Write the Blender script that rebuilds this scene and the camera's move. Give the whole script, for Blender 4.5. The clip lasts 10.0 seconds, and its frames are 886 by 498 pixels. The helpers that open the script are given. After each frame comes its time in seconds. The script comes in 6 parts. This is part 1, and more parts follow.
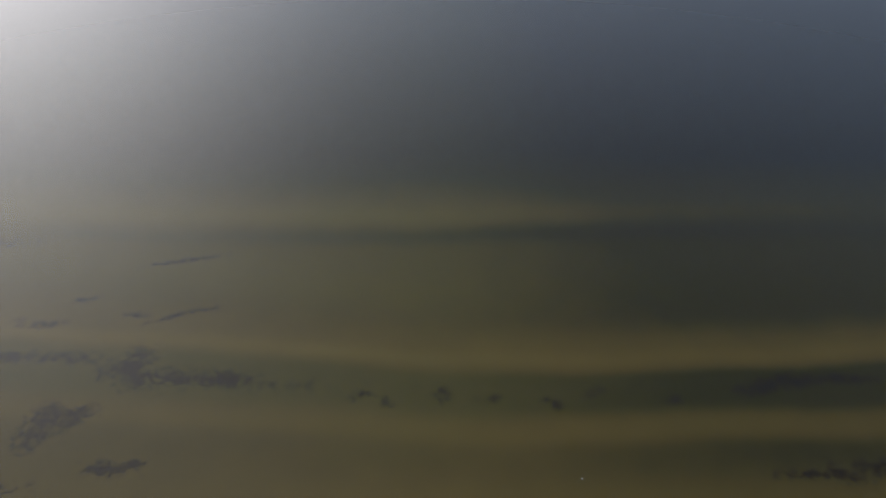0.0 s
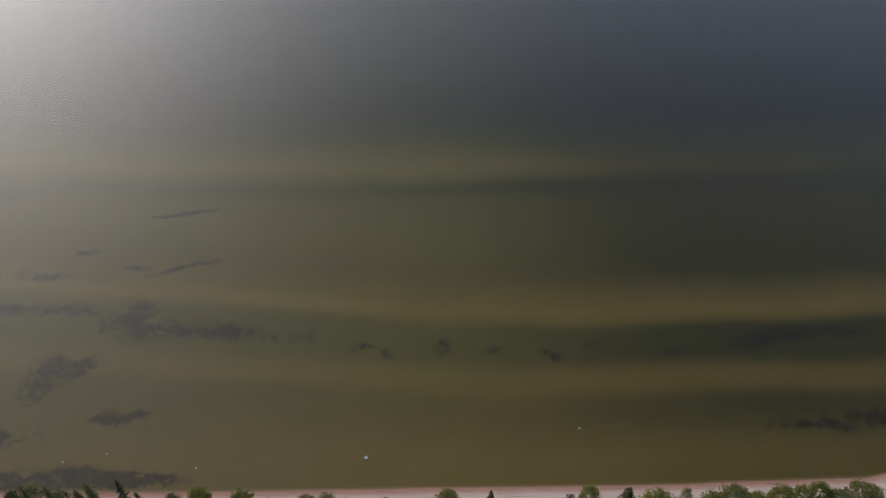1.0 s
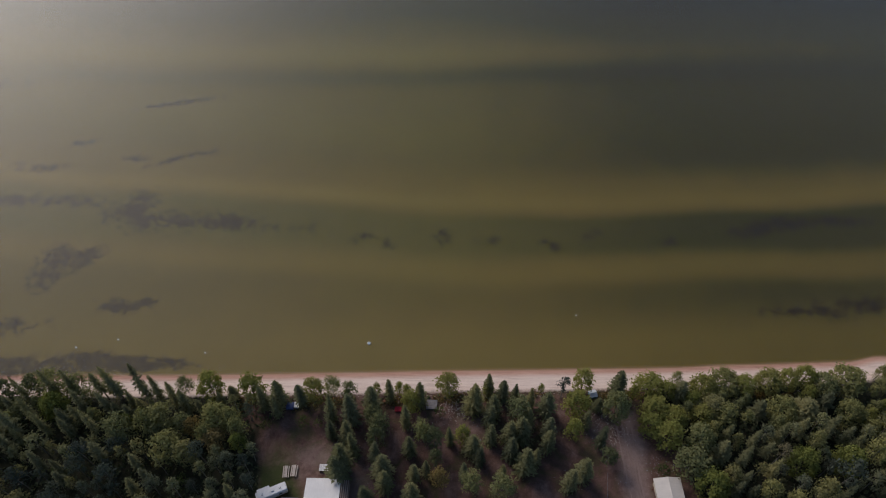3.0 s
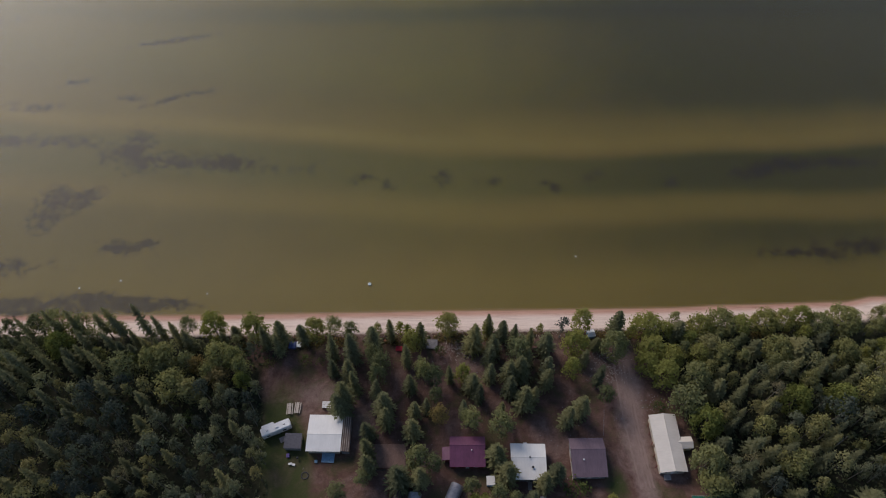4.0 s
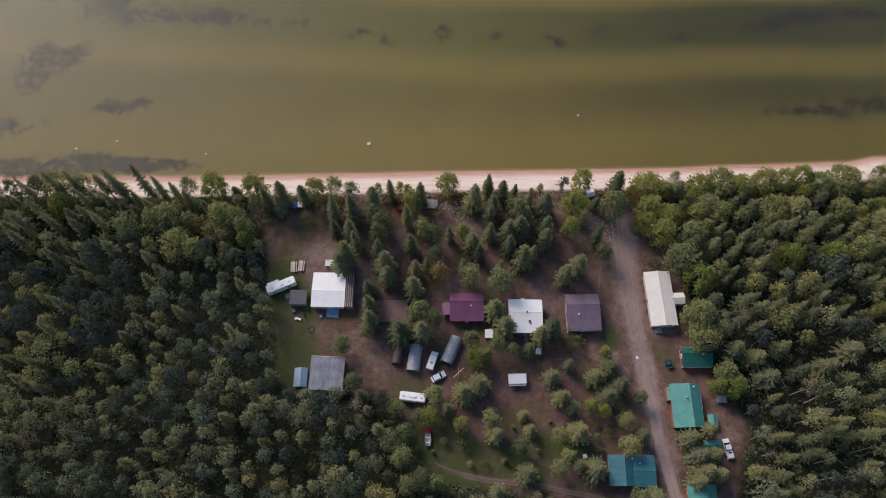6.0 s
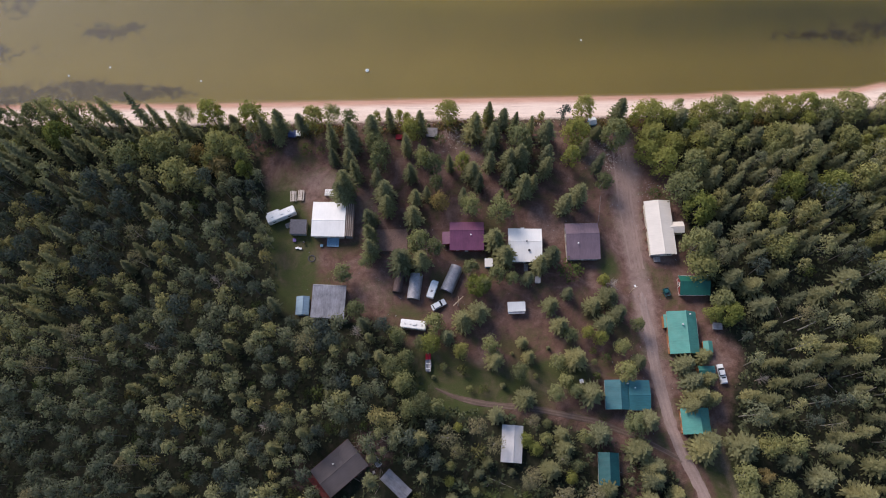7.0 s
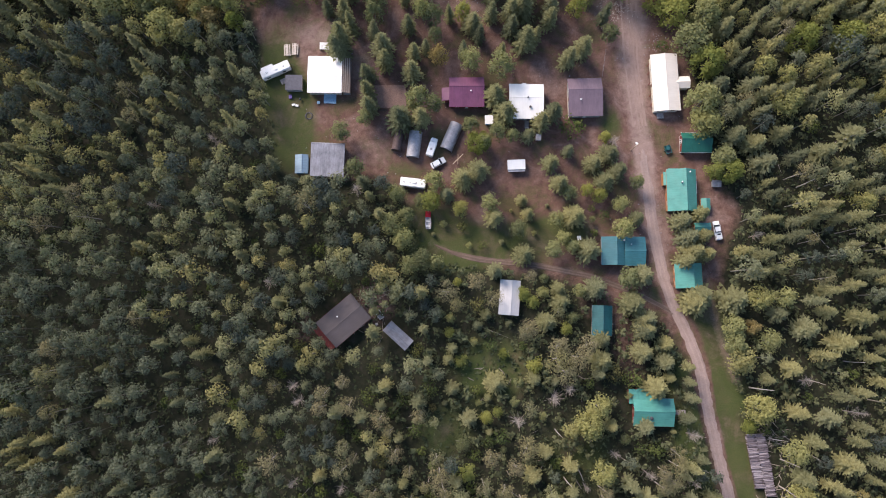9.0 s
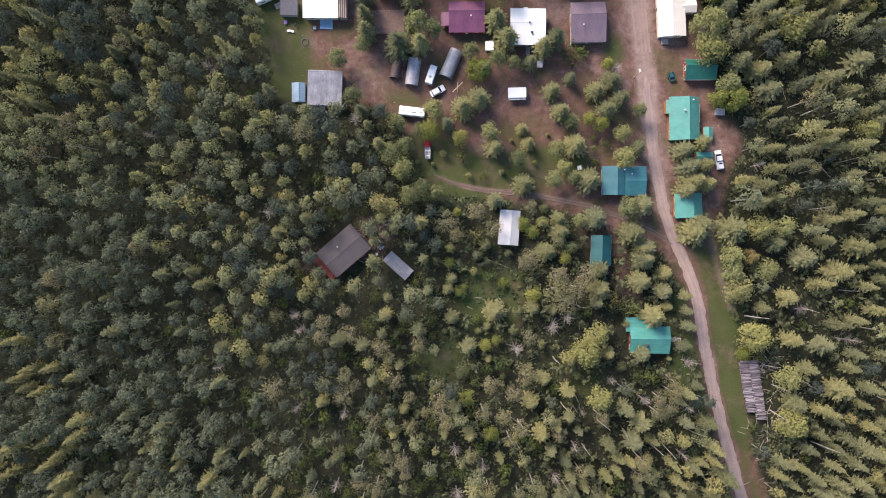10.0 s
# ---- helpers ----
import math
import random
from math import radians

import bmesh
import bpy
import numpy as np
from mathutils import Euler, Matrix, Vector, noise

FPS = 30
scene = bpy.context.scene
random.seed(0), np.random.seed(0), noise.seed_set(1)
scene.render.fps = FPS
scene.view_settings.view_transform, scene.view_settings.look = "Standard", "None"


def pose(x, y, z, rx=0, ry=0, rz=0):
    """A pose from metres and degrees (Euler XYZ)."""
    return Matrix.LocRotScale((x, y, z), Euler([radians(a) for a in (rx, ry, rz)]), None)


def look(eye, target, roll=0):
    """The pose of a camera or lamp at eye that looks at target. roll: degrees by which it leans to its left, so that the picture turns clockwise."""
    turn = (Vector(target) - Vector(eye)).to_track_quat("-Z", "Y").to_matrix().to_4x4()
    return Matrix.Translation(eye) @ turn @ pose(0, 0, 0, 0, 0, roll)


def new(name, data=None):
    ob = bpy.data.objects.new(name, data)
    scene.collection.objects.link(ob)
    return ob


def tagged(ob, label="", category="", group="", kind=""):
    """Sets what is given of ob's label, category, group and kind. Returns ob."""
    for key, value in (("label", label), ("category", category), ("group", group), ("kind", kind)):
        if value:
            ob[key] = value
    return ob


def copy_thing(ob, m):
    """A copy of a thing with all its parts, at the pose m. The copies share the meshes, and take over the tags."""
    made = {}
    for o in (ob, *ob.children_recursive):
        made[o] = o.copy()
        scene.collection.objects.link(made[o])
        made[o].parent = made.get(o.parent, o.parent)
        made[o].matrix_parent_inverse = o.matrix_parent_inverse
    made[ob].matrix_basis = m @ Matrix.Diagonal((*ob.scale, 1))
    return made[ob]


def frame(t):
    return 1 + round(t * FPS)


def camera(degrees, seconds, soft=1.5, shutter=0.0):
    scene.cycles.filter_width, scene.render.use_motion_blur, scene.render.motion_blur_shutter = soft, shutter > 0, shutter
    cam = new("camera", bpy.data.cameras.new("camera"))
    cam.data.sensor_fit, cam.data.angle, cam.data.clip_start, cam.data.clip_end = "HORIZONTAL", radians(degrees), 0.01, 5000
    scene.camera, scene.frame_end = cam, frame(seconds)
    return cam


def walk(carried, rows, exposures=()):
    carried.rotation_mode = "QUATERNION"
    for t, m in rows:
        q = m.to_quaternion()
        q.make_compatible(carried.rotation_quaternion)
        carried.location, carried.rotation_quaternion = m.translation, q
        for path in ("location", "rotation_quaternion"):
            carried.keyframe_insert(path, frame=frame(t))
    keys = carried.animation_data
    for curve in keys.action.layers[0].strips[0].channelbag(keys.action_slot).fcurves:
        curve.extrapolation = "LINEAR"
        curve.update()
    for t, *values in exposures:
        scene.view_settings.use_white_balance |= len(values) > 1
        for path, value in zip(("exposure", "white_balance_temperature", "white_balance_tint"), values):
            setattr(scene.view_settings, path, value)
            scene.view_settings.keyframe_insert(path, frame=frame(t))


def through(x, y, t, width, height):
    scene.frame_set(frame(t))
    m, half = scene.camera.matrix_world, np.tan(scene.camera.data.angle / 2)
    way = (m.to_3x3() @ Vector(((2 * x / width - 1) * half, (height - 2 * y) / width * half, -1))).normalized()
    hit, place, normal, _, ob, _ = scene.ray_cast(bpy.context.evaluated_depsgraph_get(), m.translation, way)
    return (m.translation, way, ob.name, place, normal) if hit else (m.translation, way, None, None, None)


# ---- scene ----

# ---------------------------------------------------------------- camera
ALTITUDE = 200.0
FIRST_TILT = -38.22
TILT = [(0, 0, .10), (.5, -1.8, .10), (1, -3.78, .13), (1.5, -5.92, .15), (2, -8.15, .15), (2.5, -10.45, .13), (4, -17.47, .08),
        (4.5, -20.27, .07), (5, -23.13, .06), (5.5, -25.97, .04), (7, -34.58, -.08), (7.5, -37.45, -.12), (8, -40.32, -.14),
        (8.5, -43.21, -.17), (9, -46.10, -.21), (9.5, -48.93, -.26), (10, -51.78, -.31)]
cam = camera(64.41, 10.0, soft=1.04)
walk(cam, [(t, pose(0, 0, ALTITUDE, 90 + FIRST_TILT + tilt) @ pose(0, 0, 0, 0, 0, roll)) for t, tilt, roll in TILT],
     exposures=[(0, -1.22, 5960, 12), (1.2, -1.1, 6240, 13), (2.5, -0.95, 6400, 14), (4.5, -0.62, 6400, 14), (5.5, -0.3, 6370, 14), (7.5, 0.28, 6430, 17), (9, 0.74, 6600, 16), (10, 0.94, 6640, 15)])

# ---------------------------------------------------------------- light
SUN_ELEVATION, SUN_AZIMUTH = radians(36), radians(-40)      # azimuth clockwise from +y
world = bpy.data.worlds.new("sky")
scene.world = world
world.use_nodes = True
wn = world.node_tree.nodes
sky = wn.new("ShaderNodeTexSky")
sky.sky_type, sky.sun_disc = "NISHITA", False
sky.sun_elevation, sky.sun_rotation = SUN_ELEVATION, SUN_AZIMUTH % (2 * math.pi)
sky.air_density, sky.dust_density = 1.2, 0.4
sky.ozone_density = 2.2
wn["Background"].inputs["Strength"].default_value = 0.165
cloud_at = wn.new("ShaderNodeTexCoord")
cloud = wn.new("ShaderNodeTexNoise")
cloud.inputs["Scale"].default_value, cloud.inputs["Detail"].default_value, cloud.inputs["Roughness"].default_value = 1.6, 5.0, 0.5
cloud_ramp = wn.new("ShaderNodeMapRange")
for i, v in enumerate((0.5, 0.75, 0.0, 0.1)):
    cloud_ramp.inputs[1 + i].default_value = v
cloud_mix = wn.new("ShaderNodeMix")
cloud_mix.data_type = "RGBA"
cloud_mix.inputs[7].default_value = (6.4, 7.3, 9.4, 1)
for a, b in ((cloud_at.outputs["Generated"], cloud.inputs["Vector"]), (cloud.outputs["Fac"], cloud_ramp.inputs[0]), (cloud_ramp.outputs[0], cloud_mix.inputs[0]),
             (sky.outputs[0], cloud_mix.inputs[6]), (cloud_mix.outputs[2], wn["Background"].inputs["Color"])):
    world.node_tree.links.new(a, b)
sun = new("sun", bpy.data.lights.new("sun", "SUN"))
sun.data.energy, sun.data.angle, sun.data.color = 4.3, radians(30.0), (1.0, 0.895, 0.78)
to_sun = Vector((math.sin(SUN_AZIMUTH) * math.cos(SUN_ELEVATION), math.cos(SUN_AZIMUTH) * math.cos(SUN_ELEVATION), math.sin(SUN_ELEVATION)))
sun.matrix_basis = look(to_sun * 300, (0, 0, 0))


# ---------------------------------------------------------------- materials
class Nodes:
    """Wires a node material."""

    def __init__(self, name):
        self.mat = bpy.data.materials.new(name)
        self.mat.use_nodes = True
        self.tree = self.mat.node_tree
        self.n = self.tree.nodes
        self.bsdf = self.n["Principled BSDF"]
        self.out = self.n["Material Output"]

    def add(self, kind, **inputs):
        node = self.n.new(kind)
        for key, value in inputs.items():
            self.set(node, key.replace("_", " "), value)
        return node

    def set(self, node, key, value):
        if isinstance(value, bpy.types.NodeSocket):
            self.tree.links.new(value, node.inputs[key])
        else:
            node.inputs[key].default_value = value

    def noise(self, scale, detail=4.0, rough=0.6, vector=None, distortion=0.0):
        node = self.add("ShaderNodeTexNoise", Scale=scale, Detail=detail, Roughness=rough, Distortion=distortion)
        self.tree.links.new(vector or self.coords(), node.inputs["Vector"])
        return node.outputs["Fac"]

    def coords(self, kind="Object"):
        return self.add("ShaderNodeTexCoord").outputs[kind]

    def attr(self, name):
        node = self.n.new("ShaderNodeAttribute")
        node.attribute_name = name
        return node.outputs["Fac"]

    def math(self, op, a, b=0.0, c=0.0, clamp=False):
        node = self.n.new("ShaderNodeMath")
        node.operation, node.use_clamp = op, clamp
        for i, value in enumerate((a, b, c)):
            self.set(node, i, value)
        return node.outputs[0]

    def ramp(self, fac, *stops):
        node = self.n.new("ShaderNodeValToRGB")
        while len(node.color_ramp.elements) < len(stops):
            node.color_ramp.elements.new(0.5)
        for e, (at, colour) in zip(node.color_ramp.elements, stops):
            e.position, e.color = at, (*colour, 1)
        self.tree.links.new(fac, node.inputs[0])
        return node.outputs[0]

    def span(self, value, lo, hi, a=0.0, b=1.0):
        node = self.add("ShaderNodeMapRange")
        for i, v in enumerate((value, lo, hi, a, b)):
            self.set(node, i, v)
        return node.outputs[0]

    def mix(self, fac, a, b, blend="MIX"):
        node = self.n.new("ShaderNodeMix")
        node.data_type, node.blend_type = "RGBA", blend
        for i, value in ((0, fac), (6, a), (7, b)):
            if isinstance(value, tuple) and len(value) == 3:
                value = (*value, 1)
            self.set(node, i, value)
        return node.outputs[2]

    def bump(self, height, strength=0.3, distance=0.05):
        return self.add("ShaderNodeBump", Strength=strength, Distance=distance, Height=height).outputs[0]

    def finish(self, colour, rough=0.7, metal=0.0, normal=None, spec=0.3):
        if isinstance(colour, tuple):
            colour = (*colour, 1)
        self.set(self.bsdf, "Base Color", colour)
        self.set(self.bsdf, "Roughness", rough)
        self.set(self.bsdf, "Metallic", metal)
        self.set(self.bsdf, "Specular IOR Level", spec)
        if normal:
            self.set(self.bsdf, "Normal", normal)
        return self.mat


def plain(name, colour, rough=0.6, metal=0.0, wear=0.25, scale=1.5, spec=0.3):
    """Paint, plastic or wood: the colour with stains and grain at two scales."""
    k = Nodes(name)
    big, fine = k.noise(scale, 3), k.noise(scale * 14, 3)
    f = k.math("ADD", k.math("MULTIPLY", big, 0.65), k.math("MULTIPLY", fine, 0.35))
    dark = tuple(c * (1 - wear) for c in colour)
    light = tuple(min(1, c * (1 + wear * 0.5)) for c in colour)
    return k.finish(k.ramp(f, (0.3, dark), (0.7, light)), rough, metal, k.bump(fine, 0.15, 0.02), spec)


def roofing(name, colour, rough=0.45, axis=0, pitch=0.3, dirt=0.3, spec=0.4, metal=0.0):
    """Ribbed sheet metal: ribs across the given axis, streaks and weather stains."""
    k = Nodes(name)
    at = k.coords()
    rib = k.add("ShaderNodeTexWave", Scale=1.0 / pitch * 0.314, Distortion=0.0)
    rib.wave_type, rib.bands_direction = "BANDS", "XYZ"[axis]
    k.tree.links.new(at, rib.inputs["Vector"])
    stretch = k.add("ShaderNodeMapping")
    stretch.inputs["Scale"].default_value = (3.0, 0.35, 1) if axis == 0 else (0.35, 3.0, 1)
    k.tree.links.new(at, stretch.inputs["Vector"])
    streak, stain = k.noise(1.0, 4, 0.7, stretch.outputs[0]), k.noise(0.35, 5, 0.65)
    f = k.math("ADD", k.math("MULTIPLY", streak, 0.45), k.math("MULTIPLY", stain, 0.55))
    base = k.ramp(f, (0.32, tuple(c * (1 - dirt) for c in colour)), (0.66, tuple(min(0.9, c * (1 + dirt * 0.3)) for c in colour)))
    return k.finish(base, rough, metal, k.bump(rib.outputs["Fac"], 0.35, 0.03), spec)


def foliage(name, ramp, spread=0.34, through=0.21):
    """Leaves: a hue for each tree (tone), a shade for each leaf clump, light through the leaf."""
    k = Nodes(name)
    info = k.n.new("ShaderNodeObjectInfo")
    geo = k.n.new("ShaderNodeNewGeometry")
    tone = k.math("FRACT", k.math("ADD", k.attr("tone"), info.outputs["Random"]))
    colour = k.ramp(tone, *ramp)
    shade = k.span(geo.outputs["Random Per Island"], 0, 1, 1 - spread, 1 + spread)
    colour = k.mix(1.0, colour, k.add("ShaderNodeCombineColor", Red=shade, Green=shade, Blue=k.math("MULTIPLY", shade, 0.95)).outputs[0], "MULTIPLY")
    diffuse = k.add("ShaderNodeBsdfDiffuse", Color=colour, Roughness=0.6)
    glow = k.add("ShaderNodeBsdfTranslucent", Color=k.mix(1.0, colour, (1.0, 1.1, 0.6), "MULTIPLY"))
    both = k.add("ShaderNodeMixShader")
    k.set(both, 0, through)
    k.set(both, 1, diffuse.outputs[0])
    k.set(both, 2, glow.outputs[0])
    k.tree.links.new(both.outputs[0], k.out.inputs["Surface"])
    return k.mat


def ground_material():
    """Forest floor, yard soil, lawn, beach sand and the lake bed, each where its attribute says."""
    k = Nodes("ground_soil")
    at = k.coords()
    big, mid, fine = k.noise(0.06, 5, 0.65, at), k.noise(0.45, 5, 0.7, at), k.noise(3.5, 4, 0.7, at)
    ragged = k.math("SUBTRACT", k.math("ADD", k.math("MULTIPLY", mid, 0.6), k.math("MULTIPLY", fine, 0.4)), 0.5)
    def edge(name, width=0.7):
        return k.span(k.math("ADD", k.attr(name), k.math("MULTIPLY", ragged, width)), 0.3, 0.7)
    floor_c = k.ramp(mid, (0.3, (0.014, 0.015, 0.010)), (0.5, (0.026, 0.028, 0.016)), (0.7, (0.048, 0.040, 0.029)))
    soil = k.ramp(k.math("ADD", k.math("MULTIPLY", mid, 0.7), k.math("MULTIPLY", fine, 0.3)),
                  (0.3, (0.070, 0.038, 0.031)), (0.55, (0.138, 0.079, 0.062)), (0.75, (0.225, 0.143, 0.111)))
    dirt = k.ramp(k.math("ADD", k.math("MULTIPLY", mid, 0.5), k.math("MULTIPLY", fine, 0.5)),
                  (0.3, (0.185, 0.122, 0.104)), (0.7, (0.345, 0.250, 0.215)))
    grass = k.ramp(k.math("ADD", k.math("MULTIPLY", big, 0.5), k.math("MULTIPLY", fine, 0.5)),
                   (0.32, (0.030, 0.046, 0.014)), (0.5, (0.052, 0.070, 0.022)), (0.64, (0.080, 0.080, 0.030)), (0.78, (0.13, 0.105, 0.055)))
    drawn = k.add("ShaderNodeMapping")
    drawn.inputs["Scale"].default_value = (0.12, 1.3, 1)
    k.tree.links.new(at, drawn.inputs["Vector"])
    lines = k.noise(1.0, 5, 0.7, drawn.outputs[0], 0.3)
    sand = k.ramp(k.math("ADD", k.math("MULTIPLY", lines, 0.6), k.math("MULTIPLY", fine, 0.4)),
                  (0.32, (0.50, 0.36, 0.30)), (0.5, (0.70, 0.55, 0.46)), (0.7, (0.80, 0.66, 0.56)))
    # Darkening by deeper water is painted into this bed colour.
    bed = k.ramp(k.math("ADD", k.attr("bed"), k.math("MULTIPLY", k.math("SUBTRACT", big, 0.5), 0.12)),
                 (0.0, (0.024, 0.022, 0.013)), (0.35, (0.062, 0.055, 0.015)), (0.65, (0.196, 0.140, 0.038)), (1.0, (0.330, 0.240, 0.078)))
    patchy = k.noise(0.11, 6, 0.7, at, 0.6)
    soil = k.mix(k.span(patchy, 0.52, 0.68), soil, k.mix(0.55, dirt, soil))
    soil = k.mix(k.span(patchy, 0.50, 0.38, 0.0, 0.7), soil, k.ramp(fine, (0.3, (0.050, 0.052, 0.020)), (0.7, (0.098, 0.092, 0.036))))
    grass = k.mix(k.math("MULTIPLY", k.span(patchy, 0.48, 0.64), 0.4), grass, soil)
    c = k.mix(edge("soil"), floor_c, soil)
    c = k.mix(k.math("MULTIPLY", edge("lawn", 1.0), 0.85), c, grass)
    c = k.mix(k.math("MULTIPLY", k.span(k.math("ADD", k.attr("dirt"), k.math("MULTIPLY", ragged, 0.8)), 0.12, 0.95), 0.9), c, dirt)
    c = k.mix(edge("sand", 0.9), c, sand)
    wet = k.mix(k.attr("wet"), c, k.mix(1.0, c, (0.74, 0.53, 0.46), "MULTIPLY"))
    # Green cast of deeper water, painted onto the bed.
    depth_tint = k.math("ADD", k.attr("depth_tint"), k.math("MULTIPLY", k.math("SUBTRACT", k.noise(0.014, 4, 0.55, at, 0.5), 0.5), 0.6), clamp=True)
    bed = k.mix(depth_tint, k.mix(1.0, bed, (1.04, 0.97, 0.95), "MULTIPLY"), k.mix(1.0, bed, (0.88, 1.0, 0.84), "MULTIPLY"))
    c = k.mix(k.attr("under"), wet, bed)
    weed = k.span(k.math("ADD", k.attr("weed"), k.math("MULTIPLY", k.math("SUBTRACT", k.noise(0.2, 8, 0.66, at, 1.4), 0.5), 2.9)), 0.36, 0.95)
    weed = k.math("MULTIPLY", weed, k.span(k.noise(0.75, 6, 0.75, at, 1.0), 0.34, 0.6, 0.62, 1.0))
    c = k.mix(k.math("MULTIPLY", weed, k.math("MINIMUM", k.math("MULTIPLY", k.attr("weed"), 2.8), 0.98)), c, (0.027, 0.018, 0.017))
    return k.finish(c, 0.95, 0, k.bump(k.math("ADD", fine, mid), 0.6, 0.25), 0.1)


def water_material():
    """Clear shallow water: what lies below shows through, the sky and sun gleam on the ripples."""
    k = Nodes("lake_water")
    at = k.coords()
    turn = k.add("ShaderNodeMapping")
    turn.inputs["Rotation"].default_value = (0, 0, radians(-52))
    k.tree.links.new(at, turn.inputs["Vector"])
    draw = k.add("ShaderNodeMapping")
    draw.inputs["Scale"].default_value = (0.45, 1.1, 1)
    k.tree.links.new(turn.outputs[0], draw.inputs["Vector"])
    waves = k.add("ShaderNodeTexNoise", Scale=0.9, Detail=1.0, Roughness=0.5, Distortion=0.2)
    k.tree.links.new(draw.outputs[0], waves.inputs["Vector"])
    calm = k.span(k.noise(0.012, 3, 0.55, at), 0.3, 0.7, 0.3, 1.0)
    lean = k.n.new("ShaderNodeVectorMath")
    lean.operation = "SUBTRACT"
    k.set(lean, 0, waves.outputs["Color"])
    k.set(lean, 1, (0.5, 0.5, 0.5))
    swell = k.n.new("ShaderNodeVectorMath")
    swell.operation = "MULTIPLY"
    k.set(swell, 0, lean.outputs[0])
    k.set(swell, 1, k.add("ShaderNodeCombineXYZ", X=k.math("MULTIPLY", calm, 0.33), Y=k.math("MULTIPLY", calm, 0.33), Z=0.0).outputs[0])
    upright = k.n.new("ShaderNodeVectorMath")
    upright.operation = "ADD"
    k.set(upright, 0, swell.outputs[0])
    k.set(upright, 1, (0.0, 0.0, 1.0))
    facet = k.n.new("ShaderNodeVectorMath")
    facet.operation = "NORMALIZE"
    k.set(facet, 0, upright.outputs[0])
    normal = facet.outputs[0]
    gloss = k.add("ShaderNodeBsdfGlossy", Roughness=0.55, Normal=normal)
    k.set(gloss, "Color", (1, 1, 1, 1))
    clear = k.add("ShaderNodeBsdfTransparent")
    k.set(clear, "Color", (0.86, 0.90, 0.80, 1))
    facing = k.add("ShaderNodeLayerWeight", Blend=0.5).outputs["Facing"]
    both = k.add("ShaderNodeMixShader")
    k.set(both, 0, k.math("ADD", k.math("MULTIPLY", k.math("POWER", facing, 4.15), 0.98), 0.02))
    k.set(both, 1, clear.outputs[0])
    k.set(both, 2, gloss.outputs[0])
    k.tree.links.new(both.outputs[0], k.out.inputs["Surface"])
    return k.mat


GROUND, WATER = ground_material(), water_material()
BARK = plain("spruce_bark", (0.10, 0.075, 0.06), 0.9, wear=0.5)
GREY_BARK = plain("aspen_bark", (0.20, 0.185, 0.15), 0.85, wear=0.4)
PALE_BARK = plain("birch_bark", (0.36, 0.32, 0.28), 0.8, wear=0.4)
DEAD_WOOD = plain("dead_wood", (0.30, 0.25, 0.21), 0.9, wear=0.4)
SPRUCE = foliage("spruce_needles", ((0.0, (0.125, 0.131, 0.081)), (0.3, (0.218, 0.208, 0.103)), (0.6, (0.185, 0.188, 0.113)), (0.85, (0.278, 0.251, 0.118)), (1.0, (0.213, 0.206, 0.111))), 0.22)
ASPEN = foliage("aspen_leaves", ((0.0, (0.062, 0.075, 0.068)), (0.25, (0.106, 0.118, 0.086)), (0.5, (0.170, 0.174, 0.108)), (0.75, (0.246, 0.238, 0.126)), (0.92, (0.255, 0.232, 0.105)), (1.0, (0.250, 0.212, 0.095))), 0.17)
SHRUB = foliage("shrub_leaves", ((0.0, (0.068, 0.088, 0.035)), (0.4, (0.096, 0.116, 0.042)), (0.75, (0.119, 0.138, 0.046)), (1.0, (0.136, 0.116, 0.055))))
ALDER = foliage("alder_leaves", ((0.0, (0.200, 0.208, 0.066)), (0.5, (0.268, 0.262, 0.082)), (1.0, (0.246, 0.228, 0.084))), 0.15, 0.34)
UNDERGROWTH = foliage("undergrowth_leaves", ((0.0, (0.055, 0.068, 0.042)), (0.5, (0.092, 0.105, 0.060)), (1.0, (0.128, 0.130, 0.072))), 0.26)
DRY_GRASS = foliage("dry_grass", ((0.0, (0.14, 0.11, 0.045)), (0.4, (0.24, 0.145, 0.06)), (0.7, (0.12, 0.115, 0.04)), (1.0, (0.30, 0.20, 0.10))), 0.3)
POPLAR = foliage("poplar_leaves", ((0.0, (0.122, 0.130, 0.068)), (0.4, (0.200, 0.202, 0.096)), (0.8, (0.262, 0.252, 0.108)), (1.0, (0.170, 0.180, 0.092))), 0.15)
WILLOW = foliage("willow_leaves", ((0.0, (0.165, 0.182, 0.052)), (0.5, (0.205, 0.216, 0.066)), (1.0, (0.185, 0.194, 0.066))), 0.13, 0.28)
OLIVE = foliage("olive_leaves", ((0.0, (0.205, 0.200, 0.084)), (0.5, (0.272, 0.256, 0.104)), (1.0, (0.225, 0.205, 0.096))), 0.16)
GOLDEN = foliage("golden_leaves", ((0.0, (0.260, 0.165, 0.055)), (0.5, (0.240, 0.180, 0.075)), (1.0, (0.210, 0.165, 0.080))), 0.28)
BIRCH = foliage("birch_leaves", ((0.0, (0.185, 0.168, 0.085)), (0.5, (0.200, 0.170, 0.105)), (1.0, (0.150, 0.150, 0.085))))
ROOF_WHITE = roofing("white_roof", (0.72, 0.70, 0.67), 0.5, 0, dirt=0.12)
ROOF_CHALK = roofing("chalky_roof", (0.50, 0.475, 0.465), 0.6, 0, dirt=0.2)
ROOF_CREAM = roofing("cream_roof", (0.63, 0.57, 0.50), 0.5, 1, dirt=0.12)
ROOF_PURPLE = roofing("plum_roof", (0.155, 0.050, 0.102), 0.5, 0, dirt=0.35)
ROOF_MAUVE = roofing("mauve_roof", (0.150, 0.103, 0.128), 0.7, 0, dirt=0.3)
